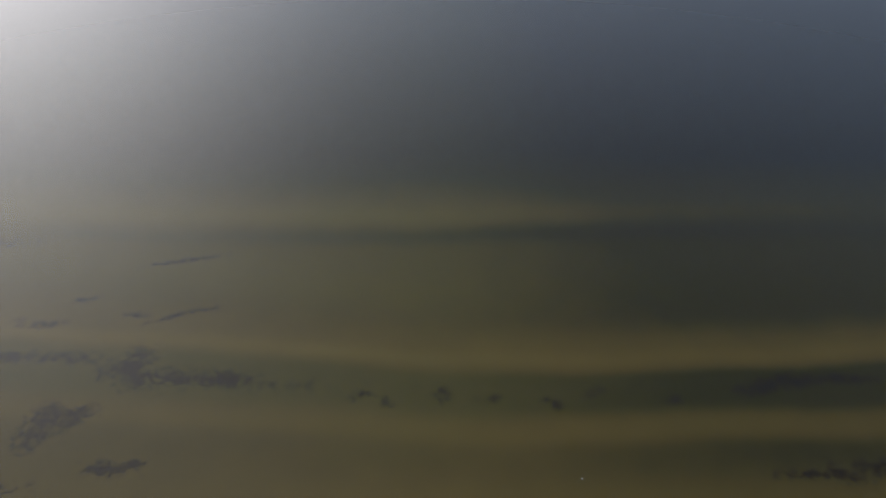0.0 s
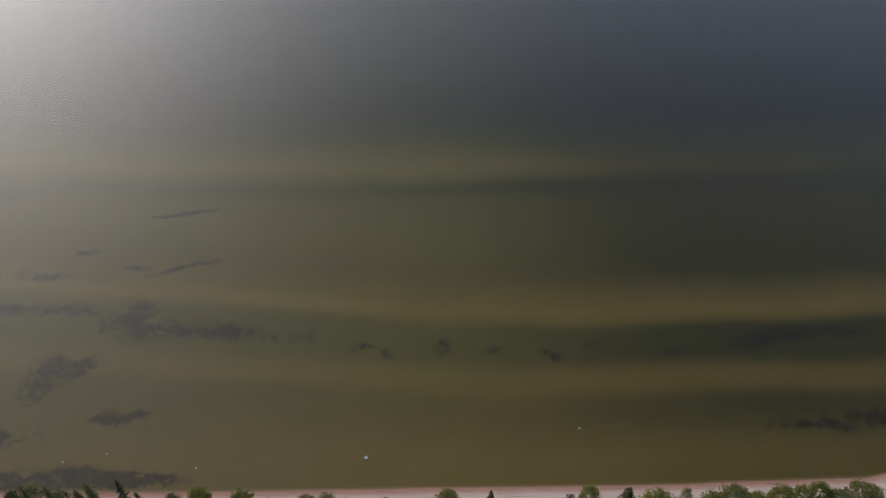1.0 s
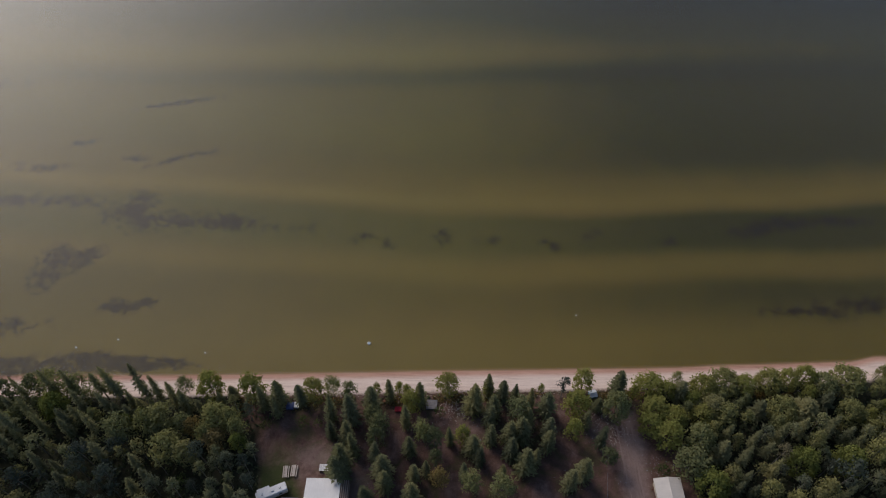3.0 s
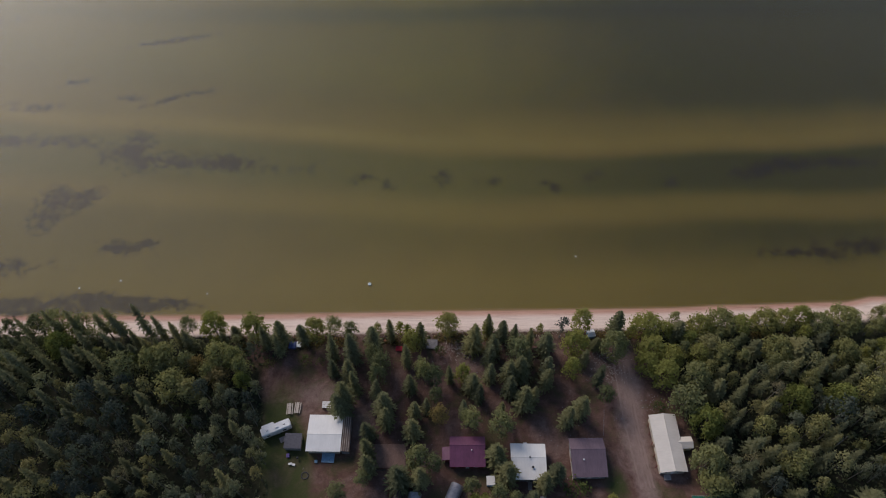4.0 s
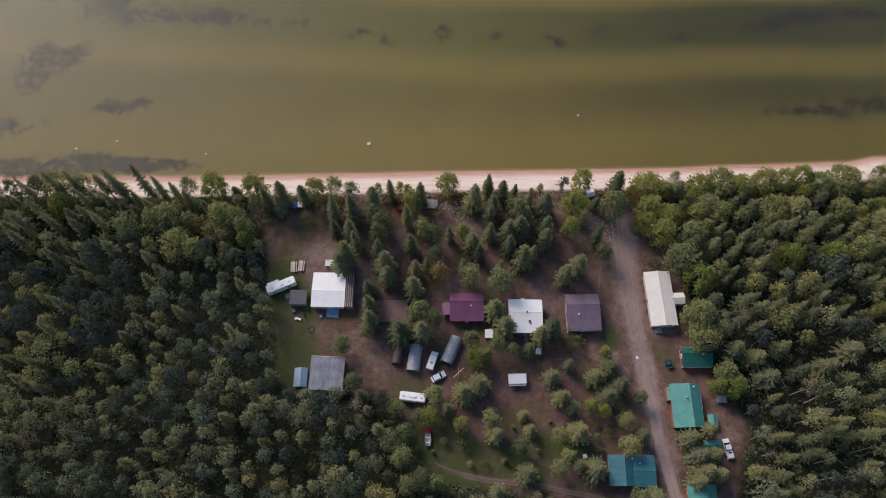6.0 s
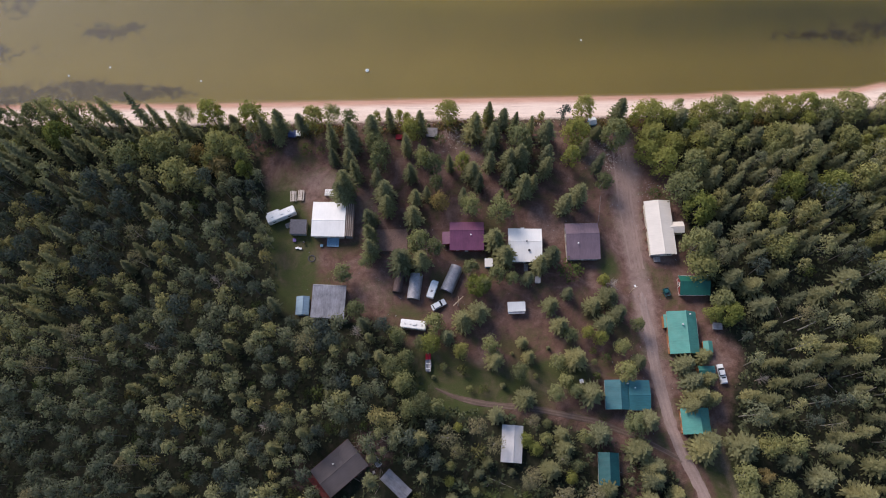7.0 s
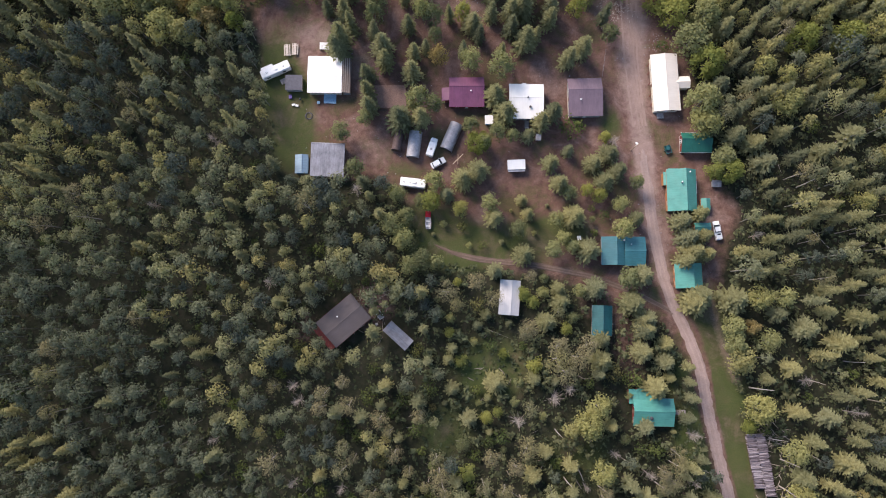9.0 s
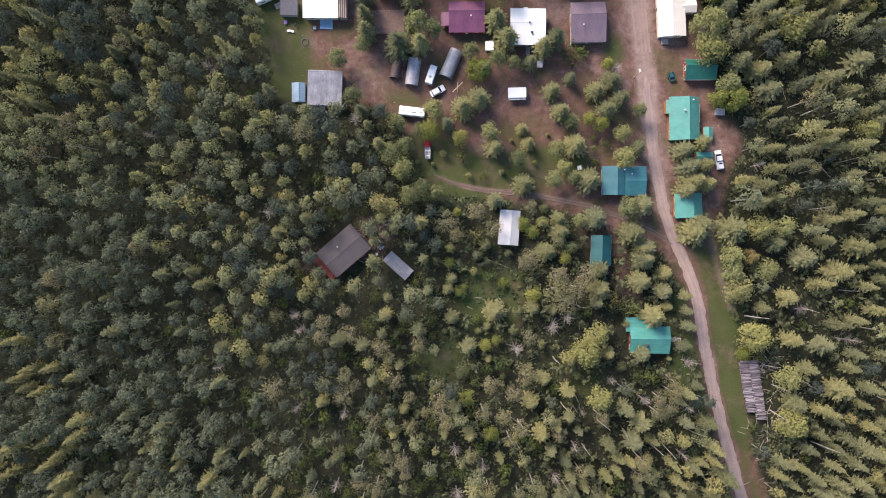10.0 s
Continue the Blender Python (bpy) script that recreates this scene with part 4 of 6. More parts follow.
def car(x, y, turn, name, label, pickup=False):
    """A car or pickup along its own y: body, glasshouse, roof, lamps, bumpers and wheels."""
    root = thing(name, x, y, 0, turn, label, "pickup truck" if pickup else "car", "vehicles")
    h = 2.75 if pickup else 2.2
    profile = [(-h, 0.35), (h, 0.35), (h, 0.72), (h - 0.25, 0.86), (h - 1.25, 0.95), (-h + 0.3, 0.98), (-h, 0.85)]
    body = swap(prism(bmesh.new(), profile, -0.9, 0.9))
    bmesh.ops.bevel(body, geom=list(body.edges), offset=0.06, segments=2, affect="EDGES")
    body = part("body", body, CAR_PAINT, root)
    c0, c1 = (-0.55, h - 1.1) if pickup else (-h + 0.45, h - 1.15)
    glass = swap(prism(bmesh.new(), [(c0, 0.93), (c1, 0.93), (c1 - 0.75, 1.44), (c0 + 0.4, 1.46)], -0.8, 0.8))
    part("glasshouse", glass, GLASS, root)
    part("cabin_roof", boxed(-0.76, 0.76, c0 + 0.22, c1 - 0.62, 1.45, 1.53, bevel=0.03), CAR_PAINT, root)
    if pickup:
        bed = part("cargo_bed", boxed(-0.72, 0.72, -h + 0.2, -0.75, 0.93, 0.99), GREY_WALL, root)
        for s in (-1, 1):
            part("bed_side", boxed(s * 0.82 - 0.08, s * 0.82 + 0.08, -h + 0.1, -0.65, 0.9, 1.18, bevel=0.02), CAR_PAINT, bed)
        part("tailgate", boxed(-0.8, 0.8, -h + 0.06, -h + 0.16, 0.7, 1.16), CAR_PAINT, bed)
        canopy = part("canopy", boxed(-0.78, 0.78, -h + 0.18, -0.85, 1.1, 1.62, bevel=0.06), CAR_PAINT, root, "white bed canopy")
        part("hatch", boxed(-0.5, 0.5, -1.35, -0.95, 1.6, 1.66), GLASS, canopy)
    for s in (-1, 1):
        part("headlight", boxed(s * 0.65 - 0.16, s * 0.65 + 0.16, h - 0.04, h + 0.02, 0.62, 0.76), STEEL, root)
        part("tail_light", boxed(s * 0.72 - 0.12, s * 0.72 + 0.12, -h - 0.02, -h + 0.04, 0.66, 0.82), RED, root)
        part("mirror", boxed(s * 0.98 - 0.1, s * 0.98 + 0.1, c1 - 0.45, c1 - 0.3, 0.95, 1.1), CAR_PAINT, root)
        for yy in (h - 0.9, -h + 0.9):
            wheel(root, s * 0.82, yy)
    part("bumper", boxed(-0.85, 0.85, h - 0.02, h + 0.1, 0.35, 0.55), DARK, root)


car(-1.3, 44.8, 118.4 - 180, "parked_car", "white car with dark windows parked on the grass")
car(78.3, 24.8, 8, "pickup_truck", "white pickup truck with a bed canopy parked under trees", True)


# ---------------------------------------------------------------- yard things
def picnic_table(x, y, turn, label):
    root = thing("picnic_table", x, y, 0, turn, label, "picnic table", "picnic tables")
    for i in range(5):
        part("tabletop_board", boxed(-0.42 + i * 0.17, -0.27 + i * 0.17, -1.7, 1.7, 0.70, 0.75), FRESH_WOOD, root)
    for s in (-1, 1):
        part("bench", boxed(s * 0.78 - 0.14, s * 0.78 + 0.14, -1.7, 1.7, 0.41, 0.46), FRESH_WOOD, root)
        for yy in (-1.2, 1.2):
            part("leg", tube(bmesh.new(), (s * 0.75, yy, 0), (s * 0.2, yy, 0.7), 0.05, sides=6), FRESH_WOOD, root)
        part("brace", boxed(-0.85, 0.85, s * 1.2 - 0.03, s * 1.2 + 0.03, 0.33, 0.41), FRESH_WOOD, root)


picnic_table(-45.5, 78.6, 3, "bleached wooden picnic table on the lawn")
picnic_table(-43.2, 78.9, -2, "bleached wooden picnic table on the lawn")

bench = thing("garden_swing", -33.9, 79.7, 0, -2, "white slatted garden swing seat at the lawn edge", "garden swing")
for i in range(7):
    part("slat", boxed(-2.0, 2.0, -1.0 + i * 0.3, -0.78 + i * 0.3, 0.86, 0.9), WHITE, bench)
for sx in (-1.9, 1.9):
    part("side_frame", boxed(sx - 0.05, sx + 0.05, -1.05, 1.1, 0, 0.86), FRESH_WOOD, bench)

pad = thing("sun_deck", -32.75, 64.2, 0, -1.9, "low deck painted pale blue behind the white cabin", "deck")
plank_deck(pad, -1.8, 1.8, -1.6, 1.5, 0.35, BLUE, "frame")
pad = thing("timber_platform", -15.2, 64.6, 0, 0, "large low platform of reddish brown planks", "platform")
plank_deck(pad, -4.8, 4.6, -3.4, 3.4, 0.3, plain("reddish_planks", (0.24, 0.15, 0.12), 0.9, wear=0.3), "frame")
for yy in (-4.1, -3.75):
    part("kerb_log", tube(bmesh.new(), (-4.9, yy, 0.12), (-0.8, yy - 0.1, 0.12), 0.13), BARK, pad)
pad = thing("viewing_platform", -3.4, 100.0, 0, -2, "weathered grey plank platform above the beach", "platform")
plank_deck(pad, -1.7, 1.7, -1.6, 1.6, 0.5, GREY_DECK, "frame")


def crate(name, x, y, z, turn, w, d, h, material, label, category, lid=None):
    root = thing(name, x, y, z, turn, label, category)
    part("body", boxed(-w / 2, w / 2, -d / 2, d / 2, 0, h, bevel=min(0.05, h * 0.1)), material, root)
    part("lid", boxed(-w / 2 - 0.04, w / 2 + 0.04, -d / 2 - 0.04, d / 2 + 0.04, h, h + 0.06), lid or material, root)
    return root


crate("storage_box", -47.1, 99.4, 0, -3, 2.2, 2.2, 0.9, NAVY, "dark blue storage box beneath the shore trees", "storage box")
crate("storage_box", -45.2, 99.7, 0, 2, 1.4, 1.8, 0.8, GREY_WALL, "pale grey storage box beneath the shore trees", "storage box", WHITE)
crate("plastic_tub", -44.3, 64.6, 0, 5, 0.8, 1.0, 0.6, PURPLE_TARP, "violet plastic tub behind the felt-roofed shed", "tub")
crate("cooler", -43.4, 62.2, 0, 12, 0.9, 0.5, 0.45, WHITE, "white cooler box lying on the lawn", "cooler")
crate("cooler", -42.4, 62.0, 0, -8, 0.8, 0.5, 0.4, WHITE, "white cooler box lying on the lawn", "cooler")
crate("planter", -36.1, 62.9, 0, 0, 0.7, 0.7, 0.5, BLUE, "pale blue planter on the lawn", "planter")
crate("bin", 38.8, 22.8, 0, 10, 0.9, 1.1, 1.0, WHITE, "white lidded bin among young trees", "bin")
crate("crate", -18.8, -1.4, 0, 20, 0.6, 0.6, 0.5, FRESH_WOOD, "small wooden crate outside the narrow shed", "crate")
crate("crate", -18.3, 101.2, -0.1, 30, 0.9, 0.7, 0.4, LOG, "orange wooden crate near the sand", "crate")

grill = thing("barbecue", -41.4, 63.8, 0, 0, "black kettle barbecue on the lawn", "barbecue")
bm = bmesh.new()
bmesh.ops.create_uvsphere(bm, u_segments=12, v_segments=8, radius=0.35, matrix=Matrix.Translation((0, 0, 0.85)))
part("bowl", bm, DARK, grill, smooth=True)
for a in (0, 2.1, 4.2):
    part("leg", tube(bmesh.new(), (0.3 * math.cos(a), 0.3 * math.sin(a), 0), (0.18 * math.cos(a), 0.18 * math.sin(a), 0.7), 0.025), STEEL, grill)

ring = thing("fire_ring", -38.9, 59.0, 0, 0, "ring of dull grey stones round a fire pit", "fire ring")
for i in range(14):
    a = i * 6.283 / 14
    bm = bmesh.new()
    bmesh.ops.create_icosphere(bm, subdivisions=1, radius=0.2, matrix=Matrix.Translation((math.cos(a) * 0.95, math.sin(a) * 0.95, 0.08)) @ pose(0, 0, 0, i * 40, i * 70, 0))
    part("stone", bm, FELT, ring)


def boat(x, y, turn):
    """A small open boat on a trailer: red bow cover, pale hull, seats, motor, and the trailer's frame and wheels."""
    root = thing("boat_trailer", x, y, 0, turn, "small boat with a red bow cover on a trailer", "boat trailer")
    rows = [(-2.6, 0.72, 0.35), (-1.0, 0.85, 0.3), (0.8, 0.8, 0.32), (2.0, 0.5, 0.45), (2.8, 0.06, 0.7)]
    bm = bmesh.new()
    rings = []
    for yy, half, keel in rows:
        rings.append([bm.verts.new(p) for p in ((-half, yy, 1.1), (-half * 0.8, yy, keel + 0.35), (0, yy, keel + 0.2), (half * 0.8, yy, keel + 0.35), (half, yy, 1.1),
                                               (half * 0.88, yy, 1.08), (0, yy, keel + 0.32), (-half * 0.88, yy, 1.08))])
    for a, b in zip(rings, rings[1:]):
        for i in range(8):
            bm.faces.new((a[i], a[(i + 1) % 8], b[(i + 1) % 8], b[i]))
    bm.faces.new(rings[0]), bm.faces.new(rings[-1][::-1])
    hull = part("hull", bm, TIN, root)
    cover = prism(bmesh.new(), [(-0.78, 1.12), (0.78, 1.12), (0.5, 1.35), (-0.5, 1.35)], 0.7, 2.4)
    part("bow_cover", cover, RED, hull)
    for yy in (-1.8, -0.4):
        part("seat", boxed(-0.7, 0.7, yy - 0.15, yy + 0.15, 0.92, 1.0), WHITE, hull)
    part("outboard_motor", boxed(-0.2, 0.2, -3.0, -2.6, 0.8, 1.45, bevel=0.05), DARK, root)
    part("trailer_frame", boxed(-0.5, 0.5, -2.4, 2.4, 0.36, 0.44), STEEL, root)
    wheel(root, -0.95, -0.6, 0.28, 0.16), wheel(root, 0.95, -0.6, 0.28, 0.16)


boat(-4.2, 28.2, 0)
crate("lawn_cart", -13.7, 98.4, 0, -3, 2.0, 1.5, 0.6, RED, "red plastic cart by the shore path", "cart")

cart = thing("utility_trailer", 65.1, 48.5, 0, 15, "blue-green utility trailer parked beside the road", "utility trailer")
part("bed", boxed(-0.8, 0.8, -1.2, 1.1, 0.45, 0.55), DARK, cart)
for a in ((-0.85, -0.77, -1.2, 1.1), (0.77, 0.85, -1.2, 1.1), (-0.85, 0.85, 1.05, 1.13), (-0.85, 0.85, -1.23, -1.15)):
    part("side_board", boxed(*a, 0.5, 0.95), ROOF_PETROL, cart)
wheel(cart, -0.98, 0, 0.3, 0.16), wheel(cart, 0.98, 0, 0.3, 0.16)
part("load", boxed(-0.6, 0.5, -0.3, 0.9, 0.55, 1.1, bevel=0.08), ROOF_PETROL, cart)
cart = thing("utility_trailer", -18.0, 1.3, 0, 35, "pale utility trailer with a dark load beside the shed", "utility trailer")
part("bed", boxed(-0.7, 0.7, -1.3, 1.3, 0.45, 0.55), GREY_WALL, cart)
for a in ((-0.75, -0.67, -1.3, 1.3), (0.67, 0.75, -1.3, 1.3), (-0.75, 0.75, 1.25, 1.33), (-0.75, 0.75, -1.33, -1.25)):
    part("side_board", boxed(*a, 0.5, 0.85), WHITE, cart)
part("load", boxed(-0.5, 0.5, 0.0, 1.0, 0.55, 0.95, bevel=0.06), DARK, cart)
wheel(cart, -0.88, 0, 0.3, 0.16), wheel(cart, 0.88, 0, 0.3, 0.16)


def utility_pole(x, y, turn, tall, label, lamp=False, arm=2.2):
    root = thing("utility_pole", x, y, 0, turn, label, "utility pole", "utility poles")
    part("pole", tube(bmesh.new(), (0, 0, -0.2), (0, 0, tall), 0.15, 0.1), POLE_WOOD, root)
    cross = part("crossarm", boxed(-arm, arm, -0.11, 0.11, tall - 0.74, tall - 0.52), POLE_WOOD, root)
    for u in (-0.9, -0.4, 0.4, 0.9):
        part("insulator", tube(bmesh.new(), (arm * u, 0, tall - 0.52), (arm * u, 0, tall - 0.36), 0.05), WHITE, cross)
    if arm > 1:
        part("brace", tube(bmesh.new(), (-0.9, -0.9, tall - 1.6), (0.9, 0.9, tall - 0.3), 0.09), POLE_WOOD, root)
    if lamp:
        part("lamp_head", boxed(-0.25, 0.25, 0.05, 0.75, tall - 0.1, tall + 0.08, bevel=0.05), WHITE, root)


utility_pole(4.3, 44.6, 44, 7.0, "wooden utility pole with a crossarm beside the parked car", arm=2.0)
utility_pole(54.5, 48.4, 30, 7.0, "wooden utility pole with a white lamp beside the road", True, 0.7)

fence = thing("rail_fence", 47.3, 74.4, 0, -9, "thin weathered rail fence along the driveway", "fence")
for i in range(6):
    part("post", tube(bmesh.new(), (0, -4.0 + i * 1.6, -0.1), (0, -4.0 + i * 1.6, 1.1), 0.05), GREY_DECK, fence)
for zz in (0.5, 0.95):
    part("rail", tube(bmesh.new(), (0, -4.1, zz), (0, 4.1, zz), 0.025), GREY_DECK, fence)

# two long stacks of cut logs
log_mesh = bpy.data.meshes.new("log")
bm = tube(bmesh.new(), (-1.3, 0, 0), (1.3, 0, 0), 0.125, 0.11, sides=7)
bm.to_mesh(log_mesh)
bm.free()
log_mesh.materials.append(LOG_END)
log_rng = random.Random(4)
for k, (sx, y0, y1) in enumerate(((85.9, -46.8, -32.0), (88.7, -49.0, -31.8))):
    pile = thing("log_stack", sx, (y0 + y1) / 2, 0, 8.5, "long stack of grey cut logs beside the road", "log stack", "log stacks")
    half = (y1 - y0) / 2
    part("core", boxed(-1.15, 1.15, -half + 0.1, half - 0.1, 0, 1.05), BARK, pile)
    n = int(2 * half / 0.2)
    for i in range(n):
        for layer in range(2):
            if layer and log_rng.random() < 0.35:
                continue
            ob = new("log", log_mesh)
            ob.parent = pile
            ob.matrix_basis = pose(log_rng.uniform(-0.22, 0.22), -half + 0.15 + i * 0.2 + layer * 0.1, 1.12 + layer * 0.18 + log_rng.uniform(-0.03, 0.05), 0, log_rng.uniform(-3, 3),
                                   log_rng.uniform(-9, 9) - 6) @ Matrix.Diagonal((log_rng.uniform(0.85, 1.08), *(log_rng.uniform(0.8, 1.25),) * 2, 1))

# on and by the lake
for bx, by, r, label in ((-24.5, 122.8, 0.42, "white ring buoy floating near the beach"), (45.5, 134.0, 0.22, "tiny white float on the lake"), (-108, 124, 0.2, "tiny white float on the lake"),
                         (-78, 119, 0.18, "tiny white float on the lake"), (-121, 121, 0.2, "tiny white float on the lake")):
    float_ob = thing("buoy", bx, by, WATER_LEVEL + 0.02, 0, label, "buoy", "buoys")
    bm = bmesh.new()
    turns = [[bm.verts.new(((r + r * 0.42 * math.cos(b)) * math.cos(a), (r + r * 0.42 * math.cos(b)) * math.sin(a), 0.05 + r * 0.42 * math.sin(b)))
              for b in (j * math.tau / 7 for j in range(7))] for a in (i * math.tau / 16 for i in range(16))]
    for i in range(16):
        for j in range(7):
            bm.faces.new((turns[i][j], turns[i - 15][j], turns[i - 15][j - 6], turns[i][j - 6]))
    part("ring", bm, WHITE, float_ob, smooth=True)
    part("core", tube(bmesh.new(), (0, 0, -0.1), (0, 0, r * 0.4), r * 0.75, r * 0.5), BLUE, float_ob)


def scatter(name, label, category, material, centres, count, size, seed, long=4.0):
    """Sticks and stones strewn over a stretch of ground, as one mass."""
    rng = np.random.default_rng(seed)
    quads, vs = [], []
    for i in range(count):
        cx, cy, rx, ry = centres[i % len(centres)]
        x, y = cx + rng.normal(0, rx), cy + rng.normal(0, ry)
        a, l, w = rng.uniform(0, 6.28), size * rng.uniform(0.4, 1.4) * long / 2, size * rng.uniform(0.3, 0.8) / 2
        z = 0.8 * -float(step(np.array(y - shore_y(x)), -9, 0)) + 0.02
        c, s = math.cos(a), math.sin(a)
        base = len(vs)
        for u, v, h in ((-l, -w, 0), (l, -w, 0), (l, w, 0), (-l, w, 0), (-l * 0.9, -w * 0.5, w * 1.4), (l * 0.9, -w * 0.5, w * 1.4), (l * 0.9, w * 0.5, w * 1.4), (-l * 0.9, w * 0.5, w * 1.4)):
            vs.append((x + u * c - v * s, y + u * s + v * c, z + h))
        for f in ((4, 5, 6, 7), (0, 1, 5, 4), (1, 2, 6, 5), (2, 3, 7, 6), (3, 0, 4, 7)):
            quads.append([base + k for k in f])
    mesh = bpy.data.meshes.new(name)
    fill_mesh(mesh, np.array(vs), np.array(quads))
    mesh.materials.append(material)
    tagged(new(name, mesh), label, category, kind="stuff")


scatter("driftwood", "pale driftwood and twigs strewn along the top of the beach", "driftwood", FRESH_WOOD,
        [(6, 98, 4, 3), (3, 100, 3, 2), (48, 97, 3, 4), (52, 91, 3, 3), (10, 103.5, 30, 0.8), (-30, 103, 25, 0.8), (70, 105, 20, 0.7)], 1000, 0.13, 21, 5.0)
scatter("stones", "small grey stones strewn over the yard soil", "stones", GREY_WALL, [(9, 95, 5, 4), (64, 81, 3, 3), (30, 70, 18, 12), (66, 40, 8, 18), (-15, 60, 14, 10)], 260, 0.22, 22, 1.6)
scatter("twigs", "fallen branches and slash beside the log stacks", "branches", DEAD_WOOD, [(93, -42, 3, 6), (95, -57, 4, 7), (20, -25, 18, 12), (91, -33, 2, 2), (-20, 3, 4, 4)], 240, 0.25, 23, 9.0)


def ground_cover():
    """Low ferns, grass tufts and seedlings over the forest floor and along the yard's edges."""
    rng = np.random.default_rng(8)
    xy = rng.uniform((-165, -88), (155, 103), (60000, 2))
    x, y = xy.T
    open_ground = inside(x, y, CLEARING)
    patch = np.array([noise.noise((a * 0.07, b * 0.07, 2.0)) for a, b in xy])
    keep = (y < shore_y(x) - 9) & (off_line(x, y, ROAD) > 2.6) & (off_line(x, y, TRACK) > 1.8) & ((patch > 0.25) | ~open_ground) & (rng.uniform(0, 1, len(x)) < np.where(open_ground, 0.0, 0.45))
    for a, b, r in KEEP_OFF:
        keep &= (x - a) ** 2 + (y - b) ** 2 > (r * 0.85) ** 2
    spots = xy[keep]
    n = 3
    c = np.repeat(np.column_stack([spots, np.full(len(spots), 0.25)]), n, 0) + rng.normal(0, 0.3, (len(spots) * n, 3)) * (1, 1, 0.35)
    size = np.repeat(rng.uniform(0.35, 1.1, len(spots)), n)
    quads = cards(rng, c, rng.normal(0, 1, (len(c), 3)) * (1, 1, 0.35), size, size * 0.7, 0.6)
    mesh = bpy.data.meshes.new("ground_cover")
    fill_mesh(mesh, quads, np.arange(len(quads)).reshape(-1, 4))
    mesh.materials.append(UNDERGROWTH)
    mesh.attributes.new("tone", "FLOAT", "POINT").data.foreach_set("value", np.repeat(rng.uniform(0, 1, len(c)), 4).astype(np.float32))
    tagged(new("ground_cover", mesh), "low ferns and grass tufts on the forest floor", "undergrowth", kind="stuff")


def dune_grass():
    """Dry grass and low scrub in a ragged fringe where the sand meets the trees."""
    rng = np.random.default_rng(18)
    x = rng.uniform(-80, 110, 5200)
    y = shore_y(x) - 10.6 + rng.normal(0, 1.1, len(x)) + 1.2 * np.sin(x * 0.31) * np.sin(x * 0.083)
    patch = np.array([noise.noise((a * 0.11, b * 0.2, 6.0)) for a, b in zip(x, y)])
    x, y = x[patch > 0.08], y[patch > 0.08]
    n = 4
    c = np.repeat(np.column_stack([x, y, np.full(len(x), 0.1)]), n, 0) + rng.normal(0, 0.28, (len(x) * n, 3)) * (1, 1, 0.4)
    size = np.repeat(rng.uniform(0.2, 0.6, len(x)), n)
    quads = cards(rng, c, rng.normal(0, 1, (len(c), 3)) * (1, 1, 0.35), size, size * 0.6, 0.6)
    mesh = bpy.data.meshes.new("dune_grass")
    fill_mesh(mesh, quads, np.arange(len(quads)).reshape(-1, 4))
    mesh.materials.append(DRY_GRASS)
    mesh.attributes.new("tone", "FLOAT", "POINT").data.foreach_set("value", np.repeat(rng.uniform(0, 1, len(c)), 4).astype(np.float32))
    tagged(new("dune_grass", mesh), "dry golden grass and low scrub along the top of the beach", "grass", kind="stuff")


# ---------------------------------------------------------------- trees
def cards(rng, centre, along, length, width, bend=0.35, facing=(0, 0, 1.0)):
    """Leaf clumps: a four-cornered, slightly twisted leaf spray at each centre, lying along the given directions and turned to the facing."""
    n = len(centre)
    along = along / np.linalg.norm(along, axis=1, keepdims=True)
    side = np.cross(along, np.asarray(facing) + rng.normal(0, bend, (n, 3)))
    side /= np.linalg.norm(side, axis=1, keepdims=True) + 1e-9
    u, v = along * length[:, None] / 2, side * width[:, None] / 2
    jit = rng.normal(0, 0.10, (n, 4, 3)) * length[:, None, None]
    quad = np.stack([centre - u - v * 0.7, centre - u * 0.2 + v * 1.1, centre + u, centre - u * 0.1 - v * 1.2], 1) + jit
    return quad.reshape(-1, 3)


def spruce_crown(rng, h=18.0, r=2.3, low=0.12, ragged=0.34, dense=1.3):
    """A spruce's crown: whorls of single drooping branches of uneven length, wide below and pointed above."""
    cs, ds, ls, ws = [], [], [], []
    z = h * low
    while z < h - 0.4:
        f = (z - h * low) / (h * (1 - low))
        reach = r * (1 - f) ** 0.76 * (0.4 + 0.6 * min(1, f * 5 + 0.35)) + 0.2
        n = int(rng.integers(7, 10) * (0.6 + 0.4 * dense)) if reach > 0.8 else 5
        for a in rng.uniform(0, 6.28) + np.arange(n) * 6.283 / n + rng.normal(0, 0.3, n):
            long = reach * rng.uniform(1 - ragged * 1.5, 1 + ragged * 0.8)
            droop = rng.uniform(-0.5, -0.1) + 0.55 * f
            way = np.array([math.cos(a), math.sin(a), droop])
            for at, share, wide in ((0.35, 0.46, 0.52), (0.62, 0.38, 0.46), (0.9, 0.32, 0.34)):
                if long < 0.6 and at < 0.5:
                    continue
                s = long * at
                cs.append((way[0] * s, way[1] * s, z + droop * s + rng.normal(0, 0.1)))
                ds.append(way + rng.normal(0, 0.16, 3))
                ls.append(max(0.45, long * share) * rng.uniform(0.85, 1.2))
                ws.append(wide * rng.uniform(0.7, 1.25) * (0.6 + 0.4 * min(1, reach / 1.6)))
        z += rng.uniform(0.6, 0.9) * (1.0 - 0.3 * f) / dense
    cs.append((0, 0, h - 0.2)), ds.append(np.array([0.05, 0, 1.0])), ls.append(1.0), ws.append(0.3)
    return cards(rng, np.array(cs), np.array(ds), np.array(ls), np.array(ws), 0.3)


